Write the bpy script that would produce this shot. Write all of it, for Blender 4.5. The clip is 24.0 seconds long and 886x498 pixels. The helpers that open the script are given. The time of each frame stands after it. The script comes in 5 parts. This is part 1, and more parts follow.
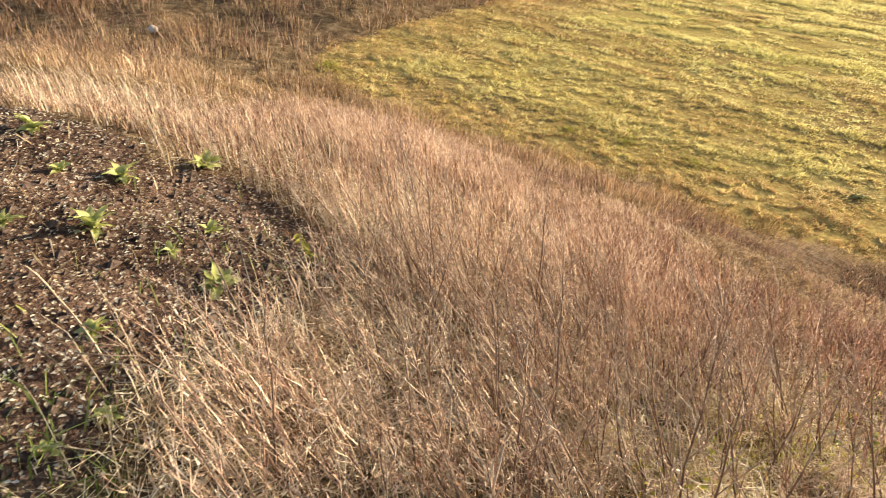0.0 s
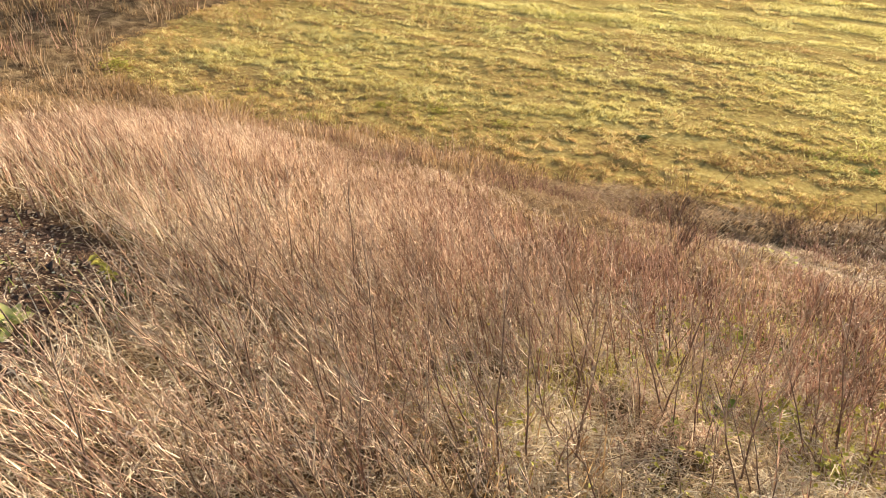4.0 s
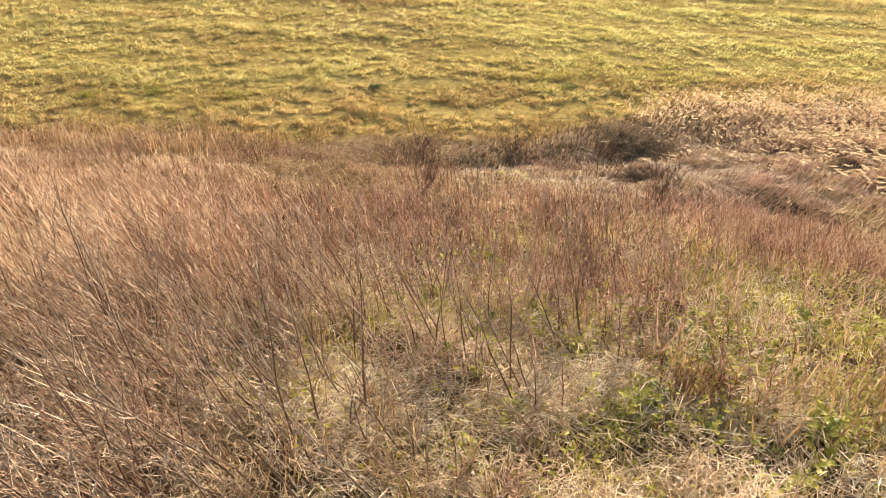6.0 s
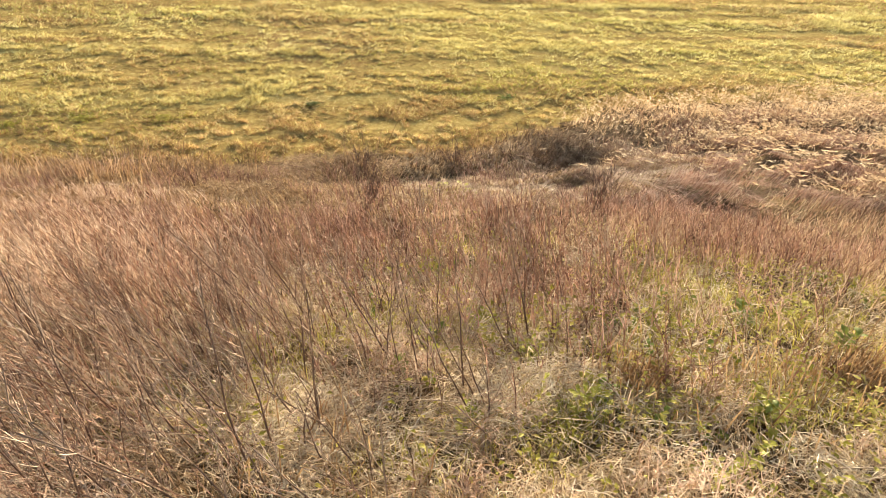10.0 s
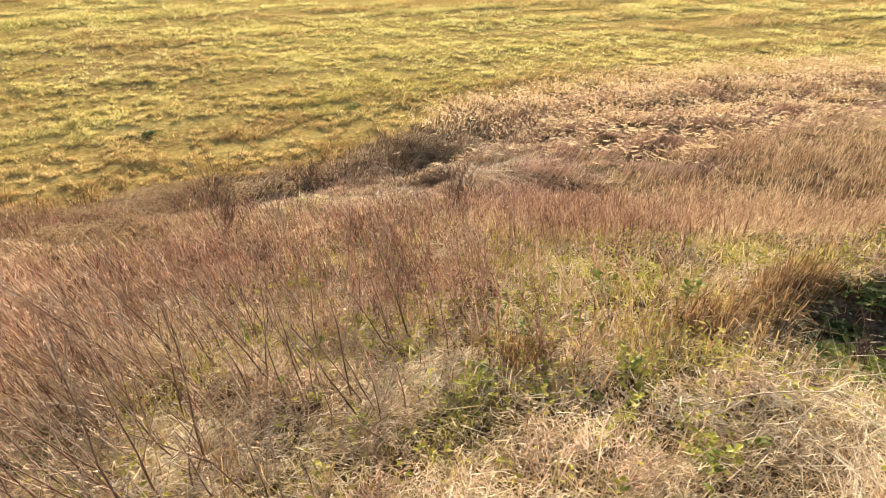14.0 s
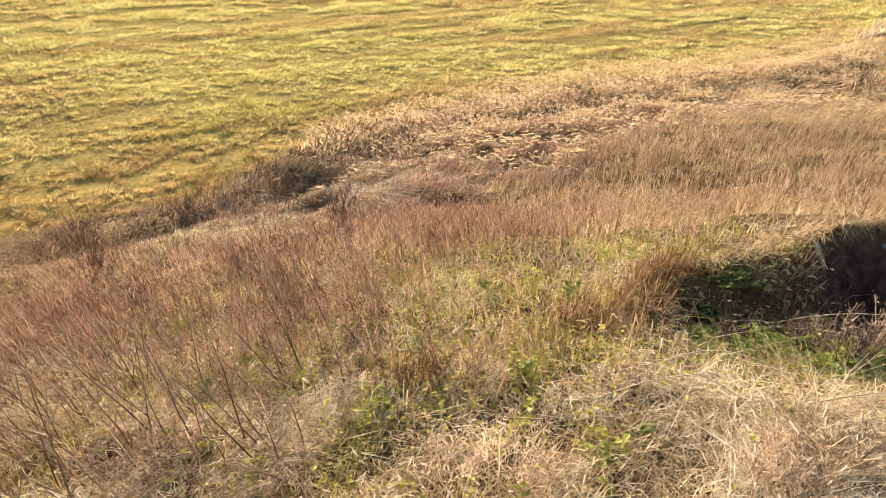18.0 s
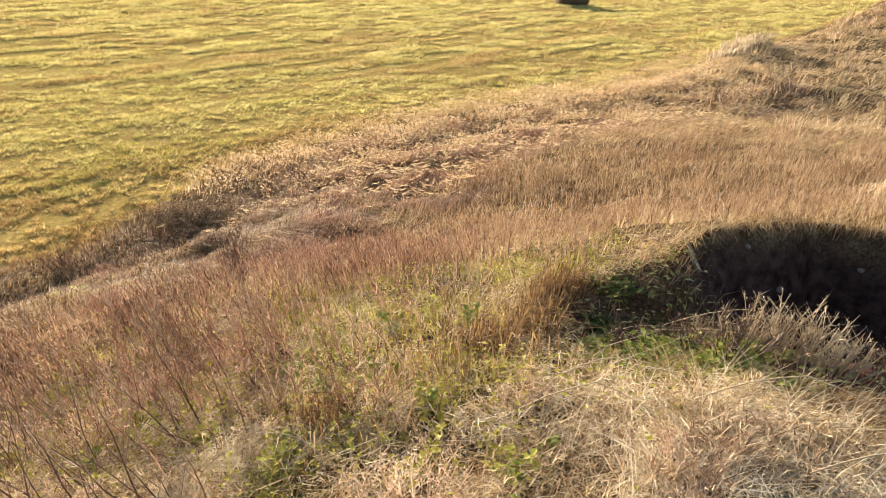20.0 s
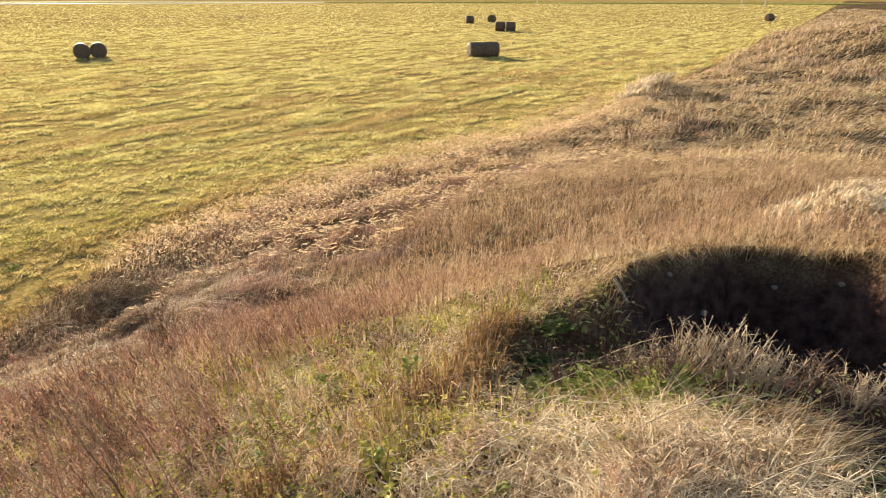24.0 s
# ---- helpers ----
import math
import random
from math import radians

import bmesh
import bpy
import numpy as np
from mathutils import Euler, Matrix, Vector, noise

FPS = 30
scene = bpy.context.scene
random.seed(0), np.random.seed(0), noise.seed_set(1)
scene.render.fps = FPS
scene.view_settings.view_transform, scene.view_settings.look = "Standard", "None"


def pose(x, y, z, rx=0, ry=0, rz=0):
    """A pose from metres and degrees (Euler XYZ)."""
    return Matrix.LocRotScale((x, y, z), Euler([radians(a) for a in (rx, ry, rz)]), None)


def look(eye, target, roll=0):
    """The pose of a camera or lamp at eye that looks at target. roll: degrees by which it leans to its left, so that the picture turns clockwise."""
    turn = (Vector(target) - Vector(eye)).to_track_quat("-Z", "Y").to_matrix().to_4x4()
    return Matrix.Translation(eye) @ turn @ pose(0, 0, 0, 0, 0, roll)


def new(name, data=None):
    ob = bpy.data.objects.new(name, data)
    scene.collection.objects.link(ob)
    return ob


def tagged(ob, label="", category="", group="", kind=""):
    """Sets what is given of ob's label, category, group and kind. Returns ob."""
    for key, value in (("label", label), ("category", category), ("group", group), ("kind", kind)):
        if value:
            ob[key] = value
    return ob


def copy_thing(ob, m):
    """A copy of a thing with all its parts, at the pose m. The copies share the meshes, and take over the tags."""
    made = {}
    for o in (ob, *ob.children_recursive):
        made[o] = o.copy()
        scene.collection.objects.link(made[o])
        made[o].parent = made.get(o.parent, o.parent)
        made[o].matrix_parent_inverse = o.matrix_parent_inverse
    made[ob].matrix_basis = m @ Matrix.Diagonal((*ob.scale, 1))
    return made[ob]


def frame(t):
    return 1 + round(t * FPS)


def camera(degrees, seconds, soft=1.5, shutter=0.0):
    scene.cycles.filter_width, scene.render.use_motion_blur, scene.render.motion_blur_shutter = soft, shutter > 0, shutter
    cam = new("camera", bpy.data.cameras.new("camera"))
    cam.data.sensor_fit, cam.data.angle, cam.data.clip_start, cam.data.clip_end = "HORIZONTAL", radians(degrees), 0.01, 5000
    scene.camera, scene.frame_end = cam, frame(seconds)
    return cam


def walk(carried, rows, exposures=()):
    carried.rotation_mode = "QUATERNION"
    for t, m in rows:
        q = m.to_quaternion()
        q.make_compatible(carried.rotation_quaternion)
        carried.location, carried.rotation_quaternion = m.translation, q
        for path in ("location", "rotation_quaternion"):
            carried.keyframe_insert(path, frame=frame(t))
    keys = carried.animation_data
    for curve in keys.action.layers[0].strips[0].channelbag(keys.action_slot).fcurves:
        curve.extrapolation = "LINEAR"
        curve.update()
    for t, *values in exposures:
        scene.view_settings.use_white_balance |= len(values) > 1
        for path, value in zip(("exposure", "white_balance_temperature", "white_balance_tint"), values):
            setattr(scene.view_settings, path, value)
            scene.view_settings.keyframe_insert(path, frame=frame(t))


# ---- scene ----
cam = camera(67.78, 24.0, soft=0.85, shutter=0.4)
PATH = [  # seconds; yaw to the left, pitch, lean in degrees; place in metres
    (0, 85.18, -31.63, 5.23, -0.163, -0.156, 4.896),
    (0.5, 83.36, -30.74, 5.34, -0.181, -0.130, 4.897),
    (1, 84.13, -31.02, 4.96, -0.193, -0.130, 4.896),
    (1.5, 84.41, -30.85, 4.76, -0.188, -0.132, 4.899),
    (2, 84.45, -30.68, 4.84, -0.184, -0.132, 4.897),
    (2.5, 70.92, -32.66, 5.48, -0.168, -0.079, 4.900),
    (2.8, 69.27, -32.40, 4.77, -0.079, -0.028, 4.965),
    (4.5, 68.98, -32.35, 4.64, -0.064, -0.019, 4.976),
    (5, 69.46, -32.65, 4.51, -0.070, -0.013, 4.975),
    (5.5, 60.32, -34.81, 4.80, -0.033, 0.027, 4.999),
    (6, 45.06, -34.09, 4.69, -0.012, 0.039, 4.995),
    (6.5, 45.73, -33.46, 4.20, -0.013, 0.028, 4.994),
    (7, 46.17, -33.85, 4.17, -0.012, 0.033, 5.001),
    (7.5, 46.16, -33.65, 4.48, -0.014, 0.035, 4.993),
    (8, 45.92, -33.11, 4.17, -0.011, 0.027, 4.993),
    (8.5, 45.96, -33.06, 3.95, -0.006, 0.026, 4.992),
    (9, 44.84, -32.78, 4.62, -0.002, 0.025, 4.984),
    (9.5, 39.75, -32.39, 4.50, 0.007, 0.025, 4.994),
    (9.9, 39.65, -32.50, 4.35, 0.006, 0.029, 4.992),
    (11.5, 40.75, -32.95, 3.72, 0.004, 0.047, 4.986),
    (12, 40.97, -32.78, 3.62, -0.001, 0.048, 4.985),
    (12.5, 29.27, -31.51, 3.22, 0.040, 0.066, 4.985),
    (13, 25.62, -31.57, 2.93, 0.027, 0.023, 4.990),
    (13.5, 26.24, -31.41, 3.12, 0.031, 0.010, 4.991),
    (14, 26.35, -31.11, 3.24, 0.025, 0.009, 4.989),
    (14.5, 25.92, -30.94, 3.11, 0.028, 0.013, 4.999),
    (15, 26.24, -31.01, 2.97, 0.032, 0.032, 4.998),
    (15.5, 25.73, -31.20, 3.00, 0.051, 0.085, 5.001),
    (16, 14.43, -27.70, 2.72, 0.071, 0.075, 5.014),
    (16.5, 15.37, -28.88, 2.66, 0.045, 0.044, 5.010),
    (17, 15.83, -29.20, 2.67, 0.059, 0.034, 5.018),
    (17.5, 15.97, -29.22, 2.64, 0.064, 0.034, 5.012),
    (18, 15.75, -29.20, 2.99, 0.059, 0.036, 5.012),
    (18.5, 15.78, -29.36, 2.38, 0.063, 0.038, 5.015),
    (19, 13.69, -28.54, 2.02, 0.073, 0.047, 5.013),
    (19.5, 6.45, -25.95, 2.82, 0.082, 0.027, 5.026),
    (19.9, 6.08, -26.08, 2.68, 0.081, 0.028, 5.024),
    (21.5, 8.74, -27.24, 1.46, 0.066, 0.043, 5.011),
    (22, 8.67, -27.12, 1.18, 0.072, 0.054, 4.997),
    (22.5, 8.62, -27.23, 1.28, 0.077, 0.057, 4.999),
    (23, 4.12, -24.26, 0.93, 0.098, 0.053, 5.023),
    (23.5, -1.74, -21.22, 0.01, 0.100, 0.020, 5.038),
    (24, 0.00, -21.57, -0.00, 0.098, 0.014, 5.038),
]


def stand(yaw, pitch, lean, x, y, z):
    return pose(x, y, z, 0, 0, yaw) @ pose(0, 0, 0, 90 + pitch) @ pose(0, 0, 0, 0, 0, lean)


walk(cam, [(row[0], stand(*row[1:])) for row in PATH], exposures=[(0.0, 1.57), (5.0, 1.62), (18.5, 1.62), (21.8, 1.33), (23.0, 1.36), (24.0, 1.37)])

# ---- sky and sun ----
SUN_YAW, SUN_UP = 30.0, 11.8
world = bpy.data.worlds.new("sky")
scene.world = world
world.use_nodes = True
wn = world.node_tree.nodes
wl = world.node_tree.links
sky = wn.new("ShaderNodeTexSky")
sky.sky_type, sky.sun_disc = "NISHITA", False
sky.sun_elevation, sky.sun_rotation = radians(SUN_UP), radians(-SUN_YAW)
sky.air_density, sky.dust_density, sky.ozone_density = 1.0, 1.5, 1.0
wl.new(sky.outputs["Color"], wn["Background"].inputs["Color"])
wn["Background"].inputs["Strength"].default_value = 0.082
lamp = bpy.data.lights.new("sun", "SUN")
lamp.energy, lamp.angle, lamp.color = 5.0, radians(0.6), (1.0, 0.835, 0.6)
sun = new("sun", lamp)
toward = Vector((-math.sin(radians(SUN_YAW)) * math.cos(radians(SUN_UP)), math.cos(radians(SUN_YAW)) * math.cos(radians(SUN_UP)), math.sin(radians(SUN_UP))))
sun.matrix_world = look(toward * 60, (0, 0, 0))

# ---- materials ----
def nodes_of(name):
    m = bpy.data.materials.new(name)
    m.use_nodes = True
    nt = m.node_tree
    return m, nt.nodes, nt.links, nt.nodes["Principled BSDF"]


def ramp(n, l, source, stops):
    r = n.new("ShaderNodeValToRGB")
    while len(r.color_ramp.elements) < len(stops):
        r.color_ramp.elements.new(0.5)
    for e, (p, c) in zip(r.color_ramp.elements, stops):
        e.position, e.color = p, (*c, 1)
    l.new(source, r.inputs["Fac"])
    return r.outputs["Color"]


def noise_of(n, l, scale, detail=4, vector=None, rough=0.55):
    t = n.new("ShaderNodeTexNoise")
    t.inputs["Scale"].default_value, t.inputs["Detail"].default_value, t.inputs["Roughness"].default_value = scale, detail, rough
    if vector is not None:
        l.new(vector, t.inputs["Vector"])
    return t.outputs["Fac"]


def mixed(n, l, fac, a, b, how="MIX"):
    m = n.new("ShaderNodeMix")
    m.data_type, m.blend_type = "RGBA", how
    if isinstance(fac, float):
        m.inputs[0].default_value = fac
    else:
        l.new(fac, m.inputs[0])
    for k, v in ((6, a), (7, b)):
        if isinstance(v, tuple):
            m.inputs[k].default_value = (*v, 1)
        else:
            l.new(v, m.inputs[k])
    return m.outputs[2]


def maths(n, l, how, a, b=0.0):
    m = n.new("ShaderNodeMath")
    m.operation = how
    for k, v in ((0, a), (1, b)):
        if isinstance(v, (int, float)):
            m.inputs[k].default_value = v
        else:
            l.new(v, m.inputs[k])
    return m.outputs[0]


def leafy(name, stops, thin=0.35, rough=0.6, patch=0.6, tint=(0.5, 0.5, 0.5)):
    """Dry or green plant matter: a colour for each blade, drifting over the ground, that lets light through."""
    m, n, l, p = nodes_of(name)
    geo = n.new("ShaderNodeNewGeometry")
    obj = n.new("ShaderNodeTexCoord")
    drift = maths(n, l, "ADD", maths(n, l, "MULTIPLY", noise_of(n, l, patch, 3, obj.outputs["Object"]), 0.5), maths(n, l, "MULTIPLY", noise_of(n, l, patch * 6.0, 3, obj.outputs["Object"]), 0.5))
    fac = maths(n, l, "ADD", maths(n, l, "MULTIPLY", geo.outputs["Random Per Island"], 0.52), maths(n, l, "SUBTRACT", maths(n, l, "MULTIPLY", drift, 1.6), 0.56))
    col = ramp(n, l, fac, stops)
    grain = noise_of(n, l, 90.0, 2, obj.outputs["Object"])
    col = mixed(n, l, maths(n, l, "MULTIPLY", grain, 0.5), col, tint, "SOFT_LIGHT")
    l.new(col, p.inputs["Base Color"])
    p.inputs["Roughness"].default_value = rough
    p.inputs["Specular IOR Level"].default_value = 0.12
    tr = n.new("ShaderNodeBsdfTranslucent")
    l.new(col, tr.inputs["Color"])
    mix = n.new("ShaderNodeMixShader")
    mix.inputs[0].default_value = thin
    l.new(p.outputs[0], mix.inputs[1])
    l.new(tr.outputs[0], mix.inputs[2])
    l.new(mix.outputs[0], n["Material Output"].inputs["Surface"])
    return m


def matter(name, stops, scale=8.0, rough=0.8, bump=0.3, fine=60.0, metal=0.0):
    m, n, l, p = nodes_of(name)
    obj = n.new("ShaderNodeTexCoord")
    a = noise_of(n, l, scale, 5, obj.outputs["Object"])
    b = noise_of(n, l, fine, 3, obj.outputs["Object"])
    col = ramp(n, l, maths(n, l, "ADD", maths(n, l, "MULTIPLY", a, 0.7), maths(n, l, "MULTIPLY", b, 0.3)), stops)
    l.new(col, p.inputs["Base Color"])
    p.inputs["Roughness"].default_value, p.inputs["Metallic"].default_value = rough, metal
    if bump:
        bp = n.new("ShaderNodeBump")
        bp.inputs["Strength"].default_value, bp.inputs["Distance"].default_value = bump, 0.02
        l.new(b, bp.inputs["Height"])
        l.new(bp.outputs[0], p.inputs["Normal"])
    return m


def ground_matter():
    """Mown field, bank under dry litter, bare clods: three earths on one sheet, told apart by where they lie."""
    m, n, l, p = nodes_of("ground")
    obj = n.new("ShaderNodeTexCoord")
    pos = obj.outputs["Object"]
    turn = n.new("ShaderNodeMapping")
    turn.inputs["Rotation"].default_value[2] = radians(-56.0)
    l.new(pos, turn.inputs["Vector"])
    lane = n.new("ShaderNodeMapping")
    lane.inputs["Scale"].default_value = (0.06, 1.0, 1.0)
    l.new(turn.outputs[0], lane.inputs["Vector"])
    rows = noise_of(n, l, 0.9, 3, lane.outputs[0])
    lane2 = n.new("ShaderNodeMapping")
    lane2.inputs["Scale"].default_value = (0.2, 1.0, 1.0)
    l.new(turn.outputs[0], lane2.inputs["Vector"])
    strands = noise_of(n, l, 6.0, 6, lane2.outputs[0], 0.7)
    clods = noise_of(n, l, 9.0, 6, pos, 0.7)
    wide = noise_of(n, l, 0.16, 4, pos)
    fac = maths(n, l, "ADD", maths(n, l, "ADD", maths(n, l, "MULTIPLY", rows, 0.3), maths(n, l, "MULTIPLY", strands, 0.25)), maths(n, l, "MULTIPLY", clods, 0.45))
    grass = ramp(n, l, fac, [(0.36, (0.15, 0.095, 0.035)), (0.45, (0.30, 0.21, 0.075)), (0.52, (0.46, 0.345, 0.12)), (0.60, (0.60, 0.475, 0.19))])
    stub = ramp(n, l, clods, [(0.3, (0.17, 0.10, 0.05)), (0.7, (0.42, 0.28, 0.13))])
    grass = mixed(n, l, ramp(n, l, wide, [(0.50, (0, 0, 0)), (0.68, (0.75, 0.75, 0.75))]), grass, stub)
    litter = ramp(n, l, maths(n, l, "ADD", maths(n, l, "MULTIPLY", noise_of(n, l, 4.0, 5, pos), 0.5), maths(n, l, "MULTIPLY", noise_of(n, l, 45.0, 4, pos), 0.5)),
                  [(0.36, (0.042, 0.027, 0.015)), (0.5, (0.145, 0.098, 0.056)), (0.64, (0.34, 0.25, 0.15))])
    clay = ramp(n, l, maths(n, l, "ADD", maths(n, l, "MULTIPLY", noise_of(n, l, 3.0, 4, pos), 0.4), maths(n, l, "MULTIPLY", noise_of(n, l, 30.0, 5, pos), 0.6)),
                [(0.36, (0.032, 0.020, 0.015)), (0.52, (0.105, 0.066, 0.048)), (0.66, (0.25, 0.17, 0.125))])
    field = n.new("ShaderNodeAttribute")
    field.attribute_name = "field"
    bare = n.new("ShaderNodeAttribute")
    bare.attribute_name = "bare"
    fray = maths(n, l, "ADD", field.outputs["Fac"], maths(n, l, "MULTIPLY", maths(n, l, "SUBTRACT", noise_of(n, l, 2.2, 4, pos), 0.5), 0.9))
    col = mixed(n, l, ramp(n, l, fray, [(0.42, (0, 0, 0)), (0.58, (1, 1, 1))]), litter, grass)
    col = mixed(n, l, bare.outputs["Fac"], col, clay)
    worn = n.new("ShaderNodeAttribute")
    worn.attribute_name = "worn"
    col = mixed(n, l, worn.outputs["Fac"], col, stub)
    # dark pit soil, coloured darker still to deepen the shade in the pit
    pit_dark = n.new("ShaderNodeAttribute")
    pit_dark.attribute_name = "pit_dark"
    pit_shade_earth = ramp(n, l, noise_of(n, l, 9.0, 5, pos), [(0.35, (0.042, 0.024, 0.021)), (0.65, (0.125, 0.074, 0.063))])
    col = mixed(n, l, pit_dark.outputs["Fac"], col, pit_shade_earth)
    l.new(col, p.inputs["Base Color"])
    p.inputs["Roughness"].default_value = 0.9
    p.inputs["Specular IOR Level"].default_value = 0.0
    bp = n.new("ShaderNodeBump")
    bp.inputs["Strength"].default_value, bp.inputs["Distance"].default_value = 0.8, 0.09
    l.new(maths(n, l, "ADD", maths(n, l, "MULTIPLY", strands, 0.6), maths(n, l, "ADD", maths(n, l, "MULTIPLY", clods, 0.6), maths(n, l, "MULTIPLY", noise_of(n, l, 40.0, 4, pos), 0.4))), bp.inputs["Height"])
    l.new(bp.outputs[0], p.inputs["Normal"])
    return m


GROUND = ground_matter()
STRAW = leafy("dry_straw", [(0.05, (0.09, 0.052, 0.026)), (0.3, (0.31, 0.205, 0.11)), (0.55, (0.57, 0.43, 0.26)), (0.85, (0.82, 0.69, 0.48))], 0.36, 0.7, 1.6)
STALK = leafy("pinkish_dry_stalk", [(0.06, (0.06, 0.033, 0.023)), (0.26, (0.25, 0.15, 0.098)), (0.52, (0.57, 0.395, 0.28)), (0.8, (0.90, 0.74, 0.58))], 0.25, 0.6, 0.9)
RUSSET = leafy("russet_dry_stalk", [(0.08, (0.046, 0.023, 0.018)), (0.34, (0.172, 0.09, 0.063)), (0.6, (0.385, 0.225, 0.16)), (0.9, (0.74, 0.52, 0.40))], 0.2, 0.6, 0.9)
GOLD = leafy("golden_dry_grass", [(0.1, (0.33, 0.205, 0.105)), (0.4, (0.62, 0.44, 0.245)), (0.8, (0.86, 0.69, 0.46))], 0.42, 0.7)
PEACH = leafy("peach_seed_plume", [(0.1, (0.38, 0.255, 0.14)), (0.4, (0.69, 0.52, 0.325)), (0.8, (0.92, 0.79, 0.58))], 0.4, 0.75, 1.2)
HERB = leafy("yellowing_herb_leaf", [(0.15, (0.19, 0.175, 0.035)), (0.45, (0.43, 0.40, 0.075)), (0.8, (0.70, 0.63, 0.19))], 0.42, 0.65, 2.0)
GREEN = leafy("fresh_green_leaf", [(0.15, (0.09, 0.125, 0.03)), (0.5, (0.21, 0.27, 0.06)), (0.8, (0.42, 0.46, 0.15))], 0.42, 0.6, 2.0)
MOWN = leafy("mown_grass", [(0.05, (0.20, 0.14, 0.052)), (0.30, (0.48, 0.395, 0.14)), (0.52, (0.71, 0.62, 0.245)), (0.8, (0.88, 0.82, 0.43))], 0.4, 0.75, 0.8)
LUSH = leafy("lush_field_grass", [(0.1, (0.17, 0.175, 0.04)), (0.45, (0.45, 0.45, 0.09)), (0.8, (0.70, 0.67, 0.20))], 0.4, 0.75, 0.9)
STUBBLE = leafy("brown_stubble", [(0.1, (0.22, 0.12, 0.055)), (0.45, (0.52, 0.335, 0.15)), (0.8, (0.76, 0.56, 0.29))], 0.33, 0.75, 0.8)
LODGED = leafy("reddish_lodged_grass", [(0.1, (0.10, 0.047, 0.034)), (0.4, (0.28, 0.148, 0.10)), (0.75, (0.57, 0.385, 0.28))], 0.25, 0.7, 0.7)
TAN = leafy("tan_dry_weed", [(0.08, (0.085, 0.045, 0.028)), (0.35, (0.29, 0.178, 0.108)), (0.6, (0.53, 0.37, 0.243)), (0.88, (0.82, 0.655, 0.47))], 0.24, 0.65, 1.2)
PALE = leafy("bleached_straw", [(0.05, (0.11, 0.068, 0.04)), (0.28, (0.40, 0.29, 0.175)), (0.52, (0.70, 0.58, 0.41)), (0.8, (0.90, 0.82, 0.67))], 0.3, 0.65, 2.6)
RUST = leafy("rust_orange_grass", [(0.1, (0.10, 0.055, 0.03)), (0.45, (0.27, 0.16, 0.075)), (0.8, (0.54, 0.38, 0.20))], 0.3, 0.6, 2.0)
PALEGREEN = leafy("pale_yellow_green_leaf", [(0.15, (0.26, 0.30, 0.08)), (0.5, (0.46, 0.48, 0.16)), (0.8, (0.68, 0.66, 0.32))], 0.38, 0.6, 2.5)
# olive of the field weed; by the pit, shade put into leaf colour
SHADEGREEN = leafy("dull_shade_green_leaf", [(0.15, (0.08, 0.105, 0.03)), (0.5, (0.17, 0.20, 0.06)), (0.8, (0.30, 0.31, 0.10))], 0.4, 0.6)
BROWNGRASS = leafy("brown_dead_grass", [(0.05, (0.09, 0.052, 0.028)), (0.35, (0.23, 0.14, 0.072)), (0.6, (0.40, 0.27, 0.145)), (0.85, (0.60, 0.44, 0.26))], 0.3, 0.7, 1.4)
# dark bush colour; in the ditch mouth it stands for shade
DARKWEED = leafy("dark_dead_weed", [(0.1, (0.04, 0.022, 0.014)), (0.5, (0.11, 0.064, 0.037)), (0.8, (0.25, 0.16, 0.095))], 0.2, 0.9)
BARK = matter("dry_stem_skin", [(0.3, (0.065, 0.036, 0.024)), (0.52, (0.17, 0.10, 0.065)), (0.75, (0.48, 0.35, 0.24))], 6.0, 0.7, 0.2, 40.0)
GREYBARK = matter("pale_grey_stem_skin", [(0.3, (0.34, 0.25, 0.16)), (0.7, (0.66, 0.54, 0.38))], 6.0, 0.7, 0.2, 40.0)
TWIGBARK = matter("tan_twig_skin", [(0.3, (0.15, 0.092, 0.06)), (0.5, (0.38, 0.265, 0.18)), (0.7, (0.74, 0.59, 0.44))], 5.0, 0.8, 0.2, 30.0)
YOUNG = leafy("yellow_green_young_leaf", [(0.15, (0.22, 0.23, 0.045)), (0.5, (0.50, 0.50, 0.10)), (0.8, (0.74, 0.70, 0.22))], 0.42, 0.6, 3.0)
FRESH = leafy("bright_green_leaf", [(0.15, (0.15, 0.21, 0.04)), (0.5, (0.36, 0.42, 0.085)), (0.8, (0.60, 0.61, 0.20))], 0.42, 0.6, 3.0)
ROAD = matter("pale_gravel_road", [(0.3, (0.45, 0.42, 0.38)), (0.7, (0.62, 0.58, 0.52))], 0.4, 0.9, 0.2)
STONE = matter("dull_grey_stone", [(0.3, (0.16, 0.13, 0.11)), (0.7, (0.30, 0.25, 0.21))], 12.0, 0.9, 0.3)
POSTPAINT = matter("white_post_paint", [(0.3, (0.7, 0.7, 0.68)), (0.7, (0.82, 0.82, 0.8))], 3.0, 0.5, 0.1)
WRAP = matter("black_bale_wrap", [(0.3, (0.11, 0.075, 0.055)), (0.7, (0.19, 0.135, 0.10))], 5.0, 0.6, 0.25, 22.0)
WRAP.node_tree.nodes["Principled BSDF"].inputs["Specular IOR Level"].default_value = 0.08
CLOD = matter("earth_clod", [(0.3, (0.045, 0.028, 0.021)), (0.7, (0.17, 0.115, 0.085))], 9.0, 0.95, 0.5)

# ---- building helpers ----
def part(name, bm, material, parent=None, label=""):
    me = bpy.data.meshes.new(name)
    bm.to_mesh(me)
    bm.free()
    me.materials.append(material)
    ob = new(name, me)
    ob.parent = parent
    return tagged(ob, label)


def thing(name, x, y, z, label, category, group=""):
    ob = new(name)
    ob.matrix_world = pose(x, y, z)
    ob.empty_display_size = 0.05
    return tagged(ob, label, category, group)


